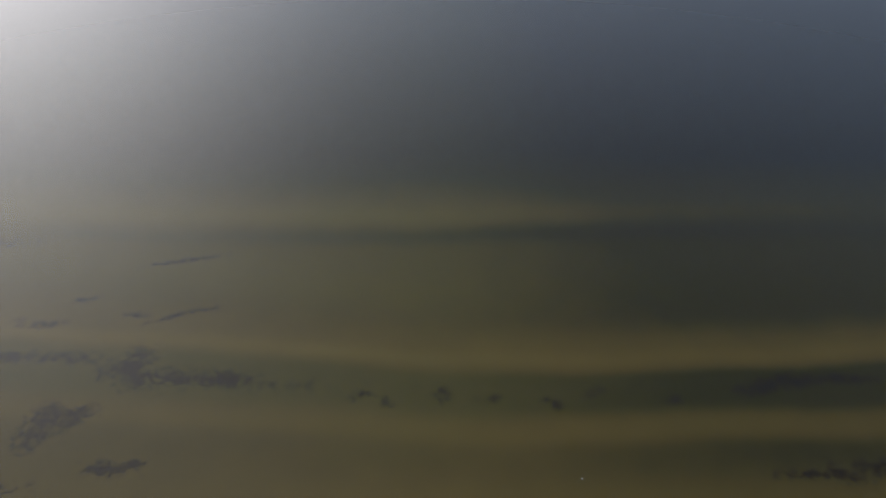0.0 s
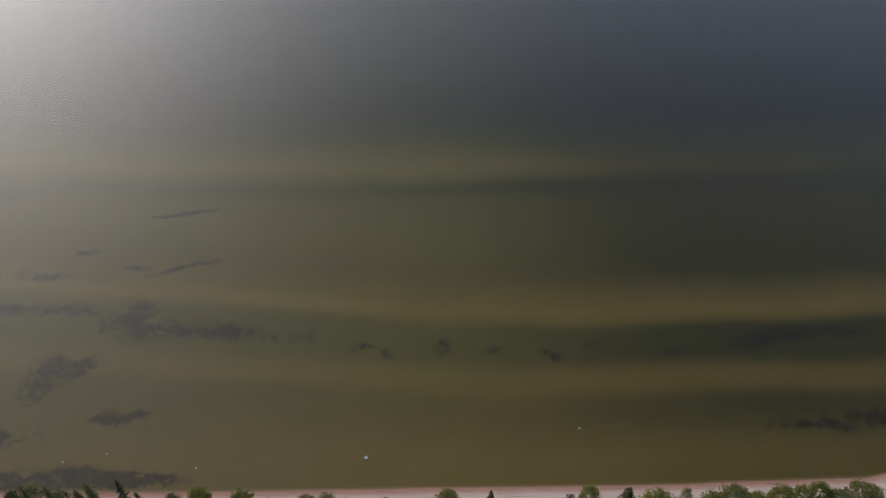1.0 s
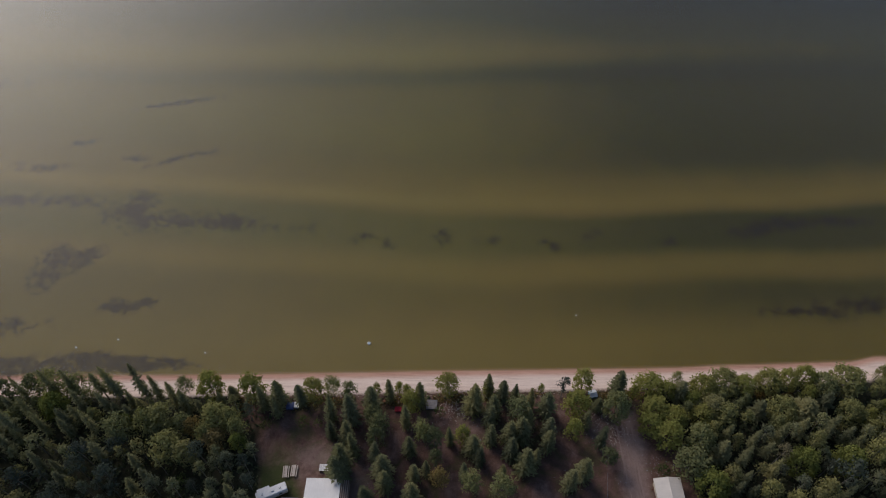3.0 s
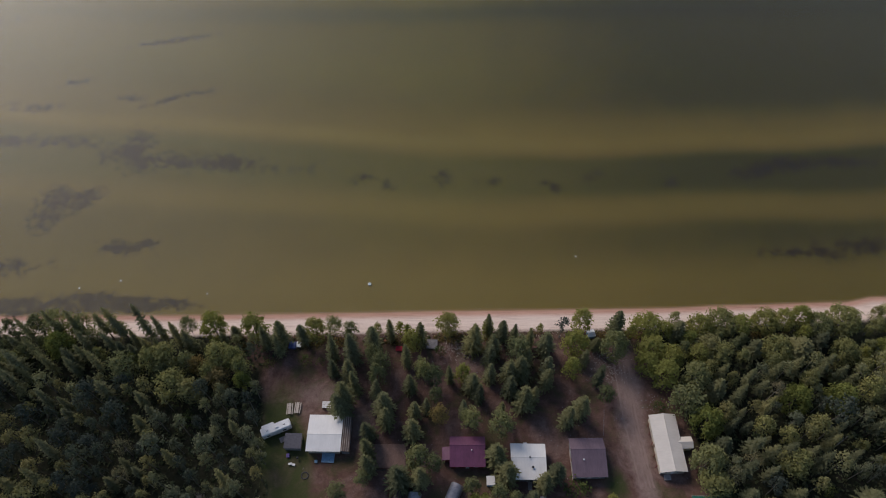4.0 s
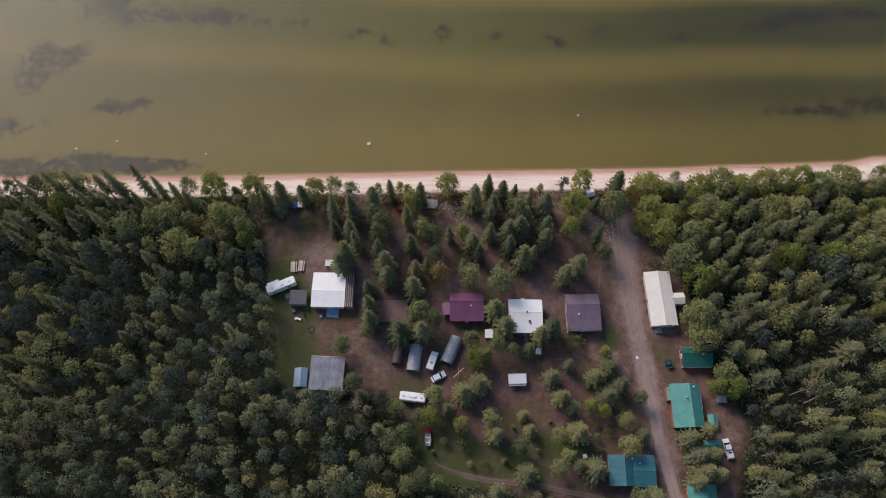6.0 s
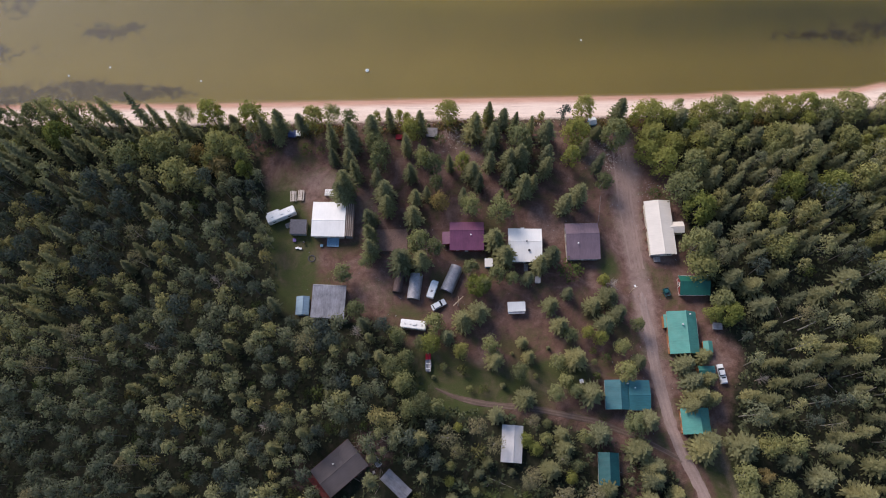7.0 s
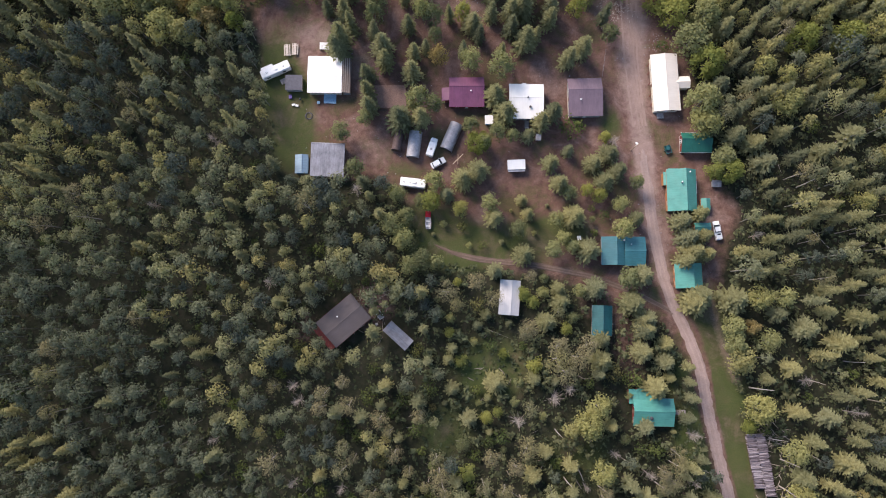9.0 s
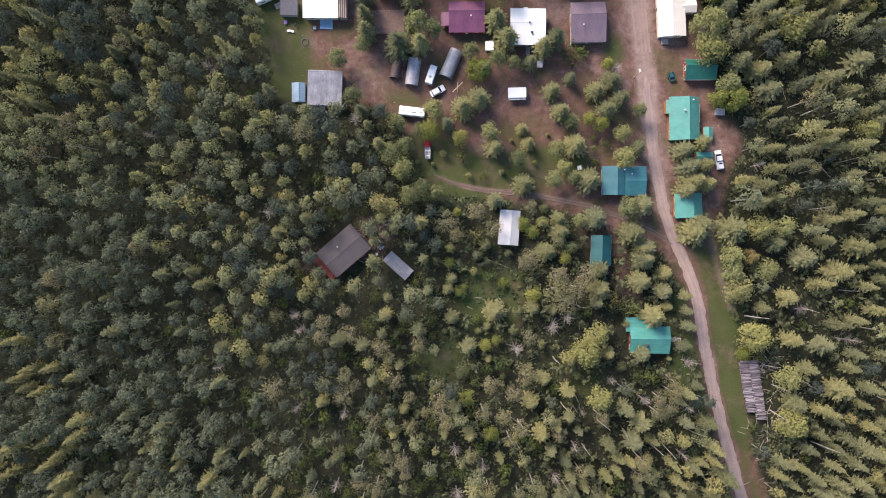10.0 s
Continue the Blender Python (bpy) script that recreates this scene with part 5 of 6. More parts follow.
def leafy_crown(rng, h=15.0, r=2.6, low=0.35, lobes=11, per=46, size=0.62, full=0.35, tuft=1.0):
    """A leafy crown: small uneven tufts at the ends of the limbs, with gaps between them, higher ones further in."""
    quads, tips = [], []
    tall = h * (1 - low)
    for i in range(lobes):
        up = ((i + 0.5) / lobes) ** 0.75 if i else 1.0
        a = i * 2.4 + rng.uniform(-0.5, 0.5)
        out = r * math.sqrt(max(0.02, 1 - (1.75 * up - 0.75) ** 2)) * (rng.uniform(0.55, 1.0) * (1 - full) + full * 0.68)
        c = np.array([math.cos(a) * out, math.sin(a) * out, h * low + up * tall * 0.93 - 0.3])
        rad = r * tuft * (rng.uniform(0.20, 0.50) + 0.1 * full)
        n = max(4, int(per * rng.uniform(0.7, 1.25)))
        p = rng.normal(0, 1, (n, 3))
        p /= np.linalg.norm(p, axis=1, keepdims=True)
        p[:, 2] = np.where(p[:, 2] < -0.2, -p[:, 2], p[:, 2])
        at = c + p * rad * rng.uniform(0.45, 1.42 - 0.12 * full, (n, 1)) * (1, 1, 1.25)
        lie = np.cross(p, rng.normal(0, 1, (n, 3))) + 0.35 * p
        quads.append(cards(rng, at, lie, rng.uniform(0.7, 1.5, n) * size, rng.uniform(0.5, 0.95, n) * size, 0.45, p + (0, 0, 0.25)))
        tips.append(c)
    return np.concatenate(quads), tips


def trunk_form(rng, h, r, limbs=(), top=0.04, bend=0.15):
    """A tapered trunk with limbs to the given tips, as points and four-cornered faces."""
    verts, quads = [], []

    def pipe(points, radii, sides=6):
        base = len(verts)
        for p, rad in zip(points, radii):
            for k in range(sides):
                verts.append((p[0] + rad * math.cos(k * 6.283 / sides), p[1] + rad * math.sin(k * 6.283 / sides), p[2]))
        for i in range(len(points) - 1):
            for k in range(sides):
                a, b = base + i * sides + k, base + i * sides + (k + 1) % sides
                quads.append((a, b, b + sides, a + sides))

    lean = rng.normal(0, bend, 2)
    spine = [np.array([lean[0] * f * f, lean[1] * f * f, h * f - 0.3 * (f == 0)]) for f in (0, 0.02, 0.3, 0.6, 0.85, 1)]
    pipe(spine, [r * 1.5, r * 1.1, r * 0.85, r * 0.6, r * 0.3, top])
    for tip in limbs:
        tip = np.array(tip, float)
        start = max(h * 0.15, tip[2] - math.hypot(tip[0], tip[1]) * 0.9)
        foot = np.array([lean[0] * (start / h) ** 2, lean[1] * (start / h) ** 2, start])
        thick = r * 0.42 * (1.1 - start / h)
        pipe([foot, (foot + tip) / 2 + (0, 0, 0.12), tip], [thick, thick * 0.6, thick * 0.2 + 0.01], 4)
    return np.array(verts), np.array(quads)


class Kind:
    """A kind of tree: some forms of crown and trunk that its trees share."""

    def __init__(self, name, label, category, leaf, bark, forms):
        self.name, self.label, self.category, self.leaf, self.bark, self.forms = name, label, category, leaf, bark, forms
        self.roots = []

    def build(self):
        for i, (crown, (tv, tq), _) in enumerate(self.forms):
            root = thing(self.name, 0, 0, -500, 0, self.label, self.category, self.category + "s")
            mesh = bpy.data.meshes.new("trunk")
            fill_mesh(mesh, tv, tq)
            mesh.materials.append(self.bark)
            new("trunk", mesh).parent = root
            if len(crown):
                mesh = bpy.data.meshes.new("crown")
                fill_mesh(mesh, crown, np.arange(len(crown)).reshape(-1, 4))
                mesh.materials.append(self.leaf)
                mesh.attributes.new("tone", "FLOAT", "POINT").data.foreach_set("value", np.full(len(crown), i * 0.27, np.float32))
                new("crown", mesh).parent = root
            self.roots.append(root)

    def plant(self, rng, spots):
        """Plants a tree of its own at each (x, y, height, breadth)."""
        if not self.roots:
            self.build()
        used = {}
        for x, y, tall, wide in spots:
            i = int(rng.integers(len(self.forms)))
            s = tall / self.forms[i][2]
            m = pose(x, y, -0.05, rng.normal(0, 1.5), rng.normal(0, 1.5), rng.uniform(0, 360)) @ Matrix.Diagonal((*(s ** 0.7 * wide * rng.uniform(0.88, 1.12),) * 2, s, 1))
            if i in used:
                copy_thing(self.roots[i], m)
            else:
                used[i] = m
        for i, root in enumerate(self.roots):
            if i in used:
                root.matrix_basis = used[i]
            else:
                for o in (*root.children_recursive, root):
                    bpy.data.objects.remove(o)

    def wood(self, rng, spots, name, label):
        """Plants many trees as one wood."""
        vs, qs, tones, mats, base = [], [], [], [], 0
        for x, y, tall, wide in spots:
            i = int(rng.integers(len(self.forms)))
            crown, (tv, tq), h = self.forms[i]
            s = tall / h
            a, w = rng.uniform(0, 6.283), s ** 0.7 * wide * rng.uniform(0.88, 1.12)
            turn = np.array([[math.cos(a) * w, -math.sin(a) * w, 0], [math.sin(a) * w, math.cos(a) * w, 0], [0, 0, s]])
            # Noise varies the trees; blobs and steps paint regional shade and brightness into leaves.
            tone = 0.42 + 0.32 * noise.noise((x * 0.03, y * 0.03, 5.0)) + rng.uniform(-0.17, 0.17) - 0.55 * float(blob(x, y, -62, -15, 62, 55)) + 0.52 * float(blob(x, y, -105, 58, 52, 36)) + 0.12 * float(step(x, 70, 100)) - 0.22 * float(step(-x, 30, 60) * step(45 - y, 0, 30)) + 0.16 * float(step(x, -5, 20) * step(-y, 10, 30))
            tone = min(0.99, max(0.0, tone))
            for pts, faces, m in ((crown, np.arange(len(crown)).reshape(-1, 4), 0), (tv, tq, 1)):
                if not len(pts):
                    continue
                vs.append(pts @ turn.T + (x, y, -0.05))
                qs.append(faces + base)
                base += len(pts)
                tones.append(np.full(len(pts), tone))
                mats.append(np.full(len(faces), m))
        mesh = bpy.data.meshes.new(name)
        fill_mesh(mesh, np.concatenate(vs), np.concatenate(qs))
        mesh.materials.append(self.leaf)
        mesh.materials.append(self.bark)
        mesh.polygons.foreach_set("material_index", np.concatenate(mats).astype(np.int32))
        mesh.attributes.new("tone", "FLOAT", "POINT").data.foreach_set("value", np.concatenate(tones).astype(np.float32))
        tagged(new(name, mesh), label, "trees", kind="stuff")


forms_rng = np.random.default_rng(11)


def spruce_forms():
    out = []
    for h, r, low in ((18, 2.6, 0.12), (18, 2.3, 0.15), (18, 2.8, 0.1), (18, 2.0, 0.22), (18, 2.5, 0.28), (18, 2.4, 0.18)):
        out.append((spruce_crown(forms_rng, h, r, low, 0.34, 1.3), trunk_form(forms_rng, h - 0.4, 0.2), h))
    return out


def fir_forms():
    out = []
    for h, r, low in ((15, 2.5, 0.04), (15, 2.2, 0.05), (15, 2.7, 0.03), (15, 2.4, 0.08)):
        out.append((spruce_crown(forms_rng, h, r, low, 0.38, 2.0), trunk_form(forms_rng, h - 0.4, 0.2), h))
    return out


def leafy_forms(h, sizes, trunk=0.17, limbs=6, **more):
    out = []
    for r, low, lobes in sizes:
        crown, tips = leafy_crown(forms_rng, h, r, low, lobes, **more)
        out.append((crown, trunk_form(forms_rng, h * 0.92, trunk, tips[1:1 + limbs], bend=0.5), h))
    return out


def dead_forms():
    out = []
    for n in (78, 64, 90):
        tips = []
        for _ in range(n):
            z, a = forms_rng.uniform(4, 13.5), forms_rng.uniform(0, 6.28)
            reach = ((15 - z) * 0.2 + 0.5) * forms_rng.uniform(0.6, 1.15)
            tips.append((math.cos(a) * reach, math.sin(a) * reach, z + reach * forms_rng.uniform(0.1, 0.8)))
        out.append((np.zeros((0, 3)), trunk_form(forms_rng, 15, 0.19, tips, bend=0.5), 15))
    return out


def fallen_forms():
    out = []
    for n in (8, 4):
        v, q = trunk_form(forms_rng, 11, 0.16, [(forms_rng.uniform(-1, 1), forms_rng.uniform(-1, 1), forms_rng.uniform(5, 10)) for _ in range(n)], bend=0.3)
        out.append((np.zeros((0, 3)), (np.stack([v[:, 2], v[:, 0] * 0.7, np.abs(v[:, 1]) + 0.12], -1), q), 11))
    return out


spruce = Kind("spruce_tree", "tall pointed spruce with drooping dark green branches", "spruce", SPRUCE, BARK, spruce_forms())
fir = Kind("fir_tree", "dense conical fir with layered dark green branches", "fir", SPRUCE, BARK, fir_forms())
aspen = Kind("aspen_tree", "leafy aspen with a rough rounded olive crown", "aspen", ASPEN, GREY_BARK, leafy_forms(13, ((2.5, 0.42, 12), (2.2, 0.45, 11), (2.8, 0.4, 13), (2.0, 0.5, 10), (2.3, 0.42, 11), (2.4, 0.45, 12)), size=0.45, per=40, full=0.6))
birch = Kind("birch_tree", "thin-leaved brownish birch with a bare white trunk", "birch", BIRCH, PALE_BARK, leafy_forms(17, ((2.9, 0.45, 15), (2.5, 0.5, 13), (3.2, 0.4, 16)), per=52, size=0.34, full=0.6))
shrub = Kind("shrub", "low rounded bright green shrub", "shrub", SHRUB, BARK, leafy_forms(4, ((1.9, 0.05, 11), (1.6, 0.05, 10), (2.2, 0.1, 12)), trunk=0.07, per=18, size=0.45))
def bushy(sizes=((2.3, 0.08, 17), (2.0, 0.1, 15), (2.5, 0.08, 19))):
    return leafy_forms(9, sizes, trunk=0.12, per=74, size=0.36, full=0.85)


alder = Kind("alder_tree", "dense rounded olive green alder at the edge of the clearing", "alder", ALDER, BARK, bushy())
poplar = Kind("poplar_tree", "grey-green poplar with a tufted rounded crown", "poplar", POPLAR, GREY_BARK, bushy(((2.2, 0.2, 15), (2.0, 0.25, 14), (2.5, 0.2, 17))))
willow = Kind("willow_tree", "bright green willow with a full round crown", "willow", WILLOW, BARK, bushy())
olive = Kind("ash_tree", "tall olive-yellow ash with an uneven leafy crown", "ash", OLIVE, GREY_BARK, bushy(((2.3, 0.25, 16), (2.1, 0.3, 14), (2.5, 0.2, 18))))
golden = Kind("maple_tree", "young maple turning golden brown", "maple", GOLDEN, BARK, bushy(((2.2, 0.15, 15), (2.4, 0.15, 17))))
def broad():
    return leafy_forms(10, ((4.4, 0.1, 46), (4.1, 0.15, 42)), trunk=0.2, per=58, size=0.46, full=0.8, tuft=0.62)


broad_alder = Kind("alder_tree", "broad olive green alder with many leafy tufts", "alder", ALDER, BARK, broad())
broad_poplar = Kind("poplar_tree", "broad grey-green poplar with many leafy tufts", "poplar", POPLAR, GREY_BARK, broad())
broad_willow = Kind("willow_tree", "broad bright green willow with a soft round crown", "willow", WILLOW, BARK, broad())
broad_ash = Kind("ash_tree", "broad olive-yellow ash with an uneven leafy crown", "ash", OLIVE, GREY_BARK, broad())
sapling = Kind("sapling", "young leafy sapling", "sapling", UNDERGROWTH, BARK, leafy_forms(5, ((1.3, 0.1, 5), (1.1, 0.1, 4), (1.5, 0.15, 6)), trunk=0.05, limbs=0, per=8, size=0.7))
dead = Kind("dead_tree", "bare grey dead tree with broken twigs", "dead tree", SPRUCE, DEAD_WOOD, dead_forms())
def snag_forms():
    return [(np.zeros((0, 3)), trunk_form(forms_rng, 10, 0.17, [(forms_rng.uniform(-0.8, 0.8), forms_rng.uniform(-0.8, 0.8), forms_rng.uniform(4, 9)) for _ in range(n)], top=0.07, bend=0.5), 10) for n in (3, 5, 2)]


snag = Kind("tree_snag", "bare bleached standing trunk with a few broken stubs", "snag", SPRUCE, PALE_BARK, snag_forms())
fallen = Kind("fallen_trunk", "fallen bleached tree trunk on the forest floor", "fallen trunk", SPRUCE, PALE_BARK, fallen_forms())

# single trees that stand out: x, y, height, crown radius
ALDERS_NORTH = [(113.4, 107.8, 10, 3.6), (107.5, 106.8, 9, 3.4), (101.3, 105.9, 9, 4.3), (93.4, 105, 9, 3.3), (64.1, 104.8, 9, 3.3), (43.6, 105.5, 9, 2.9), (80.4, 104.1, 9, 4), (1.5, 104.8, 8, 2.8), (30.7, 104.3, 5, 0.9), (69.5, 103.1, 9, 2.4), (-13.4, 103.7, 6, 1.4), (13.8, 103.7, 7, 1.4), (-20.5, 103.6, 6, 1.1), (-59.1, 103.3, 9, 3.5), (-71.2, 103, 10, 3.9), (-10.6, 102.9, 7, 1.4), (-39.6, 102.3, 9, 3.2), (-9.5, 98.5, 9, 2.6), (40.8, 97.8, 9, 3.2)]
ALDERS_UPPER = [(64.2, 96.6, 10, 3.5), (77.6, 94.4, 10, 3), (69.3, 93.5, 10, 3.6), (62.1, 91.8, 9, 2.7), (38.7, 89.3, 9, 2.3), (5.8, 88.2, 8, 1.9), (66.6, 87.7, 9, 3.2), (46.5, 51.7, 5, 2), (41, 36.2, 6, 1.6), (-13.5, 35.5, 6, 1.6), (44.4, 34.6, 6, 1.8), (-3.5, 33.3, 8, 2.5), (5, 31.1, 8, 2.5), (4.1, 10.4, 5, 1.4), (34.3, -2.8, 6, 2.1), (1.7, -3.8, 5, 1.3), (25.4, -12.9, 7, 2.4), (11.8, -27.2, 5, 1.8), (13.1, -51.8, 6, 2)]
FIRS_NORTH = [(54, 103.6, 12, 2.5), (14.3, 103.4, 11, 1.6), (72.9, 102.7, 11, 2.2), (-64.7, 102.3, 6, 1.5), (18.3, 101.8, 10, 2.1), (-16.3, 101.6, 11, 1.6), (22.1, 101.6, 9, 1.4), (-43.5, 101, 9, 1.8), (-49.9, 100.4, 12, 2.2), (-7, 100.3, 12, 1.7), (26.7, 99, 10, 1.6), (-54.7, 98.9, 11, 2), (47.2, 98.7, 6, 1.8), (-21.8, 98.5, 12, 2.3), (9.2, 98.1, 13, 2.3), (31.4, 97.2, 11, 2.6), (-50.5, 96.9, 10, 1.6), (15.5, 96.5, 11, 1.9), (-33.8, 94.9, 13, 1.9), (-27.4, 94.5, 13, 2.1), (13.8, 93.5, 11, 1.9)]
FIRS_UPPER = [(25.7, 93.4, 10, 1.7), (-11, 92.9, 12, 1.5), (42.7, 92.8, 9, 1.4), (-6.5, 91, 9, 1.2), (31.5, 89.7, 10, 1.9), (-33.1, 89.6, 9, 1.6), (23.6, 88.8, 12, 2.7), (19.6, 88.6, 11, 2.2), (-28.5, 88.3, 11, 2.1), (14.1, 87.6, 10, 1.9), (2.3, 87.3, 9, 1.5), (46.4, 86.7, 11, 1.7), (30.4, 85.3, 11, 2.2), (8.6, 84.7, 10, 2.2), (-9.8, 84.4, 10, 2.2), (-25.9, 83.9, 12, 1.5), (19.8, 83, 11, 2.2), (-20.2, 82.6, 10, 1.7), (80.3, 82.1, 11, 2.5), (10.3, 81.4, 9, 1.7), (27, 81, 9, 1.7)]
FIRS_SHORE = [(-29.2, 80.2, 14, 3), (23.4, 79.1, 12, 2.7), (-4.8, 77.7, 8, 1.4), (-17.2, 77.6, 12, 2.5), (39.9, 77.3, 12, 2.2), (-29.7, 77.1, 12, 2.5), (16.9, 76.7, 8, 1.4), (6.1, 76.5, 9, 1.5), (-8.4, 76.3, 10, 1.8), (35.7, 73.9, 11, 2.2), (-16.6, 73.5, 11, 2.2), (-8.8, 70, 11, 2.6), (-21.2, 69.9, 10, 2.3), (78.2, 65.4, 11, 2.8), (-21.1, 64.8, 11, 2.1), (15.4, 63, 11, 2.9), (-21, 60.2, 10, 2.1), (18, 58.2, 11, 3.3), (31.5, 58.2, 11, 2.3), (-6.3, 56.8, 11, 2.4), (-11.6, 56.3, 11, 2.9)]
FIRS_MIDDLE = [(27.9, 55.5, 10, 2.1), (24.3, 52, 9, 2.3), (82.9, 51.1, 11, 2.8), (87.6, 49.4, 11, 2.6), (35.8, 47.5, 8, 2), (47.1, 46.6, 8, 2.8), (42.6, 44, 9, 2.6), (30.6, 43.9, 9, 2.8), (9.9, 42, 10, 3.4), (49.5, 41.7, 10, 2.5), (5.7, 39.5, 10, 2.9), (45.8, 38.5, 10, 2.6), (33, 37.9, 10, 2.7), (1.2, 34.8, 9, 2.4), (22.4, 33.4, 7, 1.9), (24.1, 29.3, 8, 1.8), (72.4, 29.2, 10, 2.7), (36.9, 28.6, 10, 3.2), (14.3, 28.4, 9, 2.9), (54.3, 27.9, 9, 2.1), (66.9, 27, 10, 2.8)]
FIRS_YARD = [(72.7, 22.8, 10, 2.3), (68.6, 22.3, 10, 3), (40.6, 19.2, 9, 3), (69.7, 18.6, 10, 3.3), (22.6, 17.9, 8, 2.7), (73.5, 17.7, 10, 2.2), (67.5, 15.8, 10, 3), (14.7, 13.3, 9, 2.2), (55.8, 11.9, 10, 3.1), (31.9, 8.4, 9, 2.2), (42.5, 8.4, 9, 3), (71.1, 6.2, 9, 3.5), (80.4, 4.8, 10, 3.9), (32.5, 4.7, 9, 2.7), (69.7, 4.5, 9, 3.5), (52.3, 4.2, 9, 3.4), (11.9, 1.2, 6, 1.6), (55.7, -0.1, 8, 2.4), (56.8, -0.3, 9, 2.6), (28.3, -0.6, 8, 2.5), (28.9, -1.2, 8, 2.5)]
FIRS_LOWER = [(9.7, -1.9, 7, 1.6), (56.1, -3.1, 9, 3.1), (55.4, -3.3, 9, 2.8), (43.6, -5.5, 9, 2.9), (61.6, -7, 9, 2.3), (2.4, -8.3, 7, 1.6), (54.9, -9.5, 8, 2.9), (1.3, -11.3, 7, 1.6), (61.2, -11.8, 9, 2.8), (43.5, -11.9, 9, 2.9), (42.9, -15.3, 8, 1.8), (25, -16.2, 8, 2.1), (62.8, -16.4, 7, 1.7), (30.6, -17.2, 6, 1.6), (14.3, -17.6, 7, 2.5), (2.4, -19.1, 6, 2.1), (58.4, -19.1, 10, 3.4), (7, -27.2, 7, 2.2), (45.8, -29.2, 8, 2), (55.3, -29.2, 9, 2.6), (27.9, -36.4, 8, 2.1), (24.2, -42.4, 9, 2.6)]
GREY_LEAFY_NORTH = [(118.1, 104.6, 10, 4), (-120.3, 104.4, 9, 3.4), (-126.2, 103.4, 9, 3.1), (-112.4, 103.4, 9, 3.2), (-33.8, 102.9, 10, 2), (-27.9, 100.7, 11, 2.3), (52.4, 96.1, 12, 3.7), (22.8, 95, 11, 2.6), (-21, 93.8, 9, 2.1), (-76.9, 91.2, 9, 2.2), (-18.9, 90.8, 10, 2.4), (-94.8, 88.8, 11, 3.2), (-5.6, 87.7, 11, 2.2), (75.2, 86.1, 11, 4), (-19.5, 86, 11, 2.2), (-1.9, 85.9, 11, 2.6), (47.7, 81.5, 8, 2.3)]
GREY_LEAFY_UPPER = [(-1.9, 80.7, 9, 1.7), (71.4, 79.2, 10, 3.4), (8.2, 73.3, 10, 2.3), (16.7, 71.5, 10, 2.5), (-7.1, 61.3, 11, 2.8), (73.4, 60.8, 11, 4), (-2.3, 60.5, 10, 2.4), (-22.3, 57.5, 6, 2.3), (8.2, 54.7, 8, 2.6), (-28.9, 53.5, 8, 3.3), (15.5, 52.7, 10, 2.6), (19.6, 51.7, 8, 2.1), (11.9, 49.9, 9, 2.1), (79.2, 45.1, 9, 3.5), (-24.7, 42.6, 8, 3.1), (54.6, 38.5, 7, 2.3), (-2.6, 38.4, 9, 2.9)]
GREY_LEAFY_SHORE = [(36, 35.3, 7, 2.3), (13.5, 32.4, 9, 2.4), (50.1, 32, 7, 2.3), (31.7, 27.8, 7, 2.1), (21.4, 25.4, 7, 2.2), (50.3, 25.3, 8, 2.9), (33.8, 22.6, 7, 2.1), (36.5, 19.8, 7, 2.1), (31.4, 19.5, 7, 2.9), (52, 11.4, 8, 2.9), (38.1, 7.8, 7, 1.9), (27.8, 7.3, 6, 1.6), (94.4, 5.5, 10, 2.9), (35.8, 0.3, 7, 1.9), (79.7, -2.2, 9, 3.4), (90, -6.2, 8, 2.9), (80.4, -6.9, 9, 3.4), (95.1, -36.3, 9, 2.8)]
LOW_SHRUBS = [(-0.9, 97.4, 3, 1.2), (-42.1, 93.7, 3, 1.4), (-37.6, 93.2, 3, 1.1), (-53.6, 92.8, 3, 1.3), (-65.2, 91, 3, 1.3), (63.8, 79, 4, 1.6), (37.2, 54.3, 4, 2.8), (88.9, -31, 4, 1.4)]
GOLDEN_LEAFY = [(-73.6, 90.2, 8, 2), (-66.7, 85.7, 9, 2.9), (-0.9, 75, 9, 2.3), (85.4, -2.3, 8, 1.9)]
BRIGHT_LEAFY = [(-116.3, 96.5, 10, 3.6), (-93.4, 92.4, 8, 1.5), (-59, 84.9, 10, 2.5), (102.8, 79.6, 10, 4.1), (115.8, 79.4, 11, 4.4), (75.5, 72.6, 10, 4.4), (10, 50, 8, 3.6), (77, 41.6, 8, 2.6), (80.8, 41.5, 9, 3.8), (22.5, 7, 5, 1.9), (24.9, 4.6, 5, 1.6), (16.8, -9.9, 2.5, 1.6), (4.8, -11.7, 4, 2.2), (15, -25.6, 4, 1.4), (84.2, -29.8, 4, 1.6), (6.6, -41.7, 8, 2.7)]
BARE_TREES = [(48.7, 50.3, 8, 2.2), (99.8, -17.4, 8, 2.3), (34.6, -19.5, 10, 2.4), (30.6, -21.7, 9, 2.7), (20, -27.6, 12, 3.1)]
TAN_BIRCHES = [(24, 11.8, 8, 1.9), (9.5, 10.2, 10, 2.8), (0.9, 7.5, 10, 3), (13.8, 5.7, 9, 2), (3.7, 4.3, 9, 2.3), (32.2, 1.9, 8, 2.1), (23.4, -2.8, 9, 2.4), (22.4, -3.7, 9, 2.7), (31.8, -7.4, 11, 3), (39.6, -7.5, 11, 2.9), (36.3, -10.5, 12, 3.3), (30.8, -11.2, 12, 3.6), (33.3, -14.5, 11, 3.2), (23.3, -24.4, 9, 2.1), (22.4, -35.2, 9, 2.9), (13.1, -37.4, 9, 2.7), (19.3, -39.8, 9, 2.2), (61.5, -44.4, 10, 2.5), (58.4, -45.1, 10, 2.8), (16.8, -45.7, 10, 2.9)]
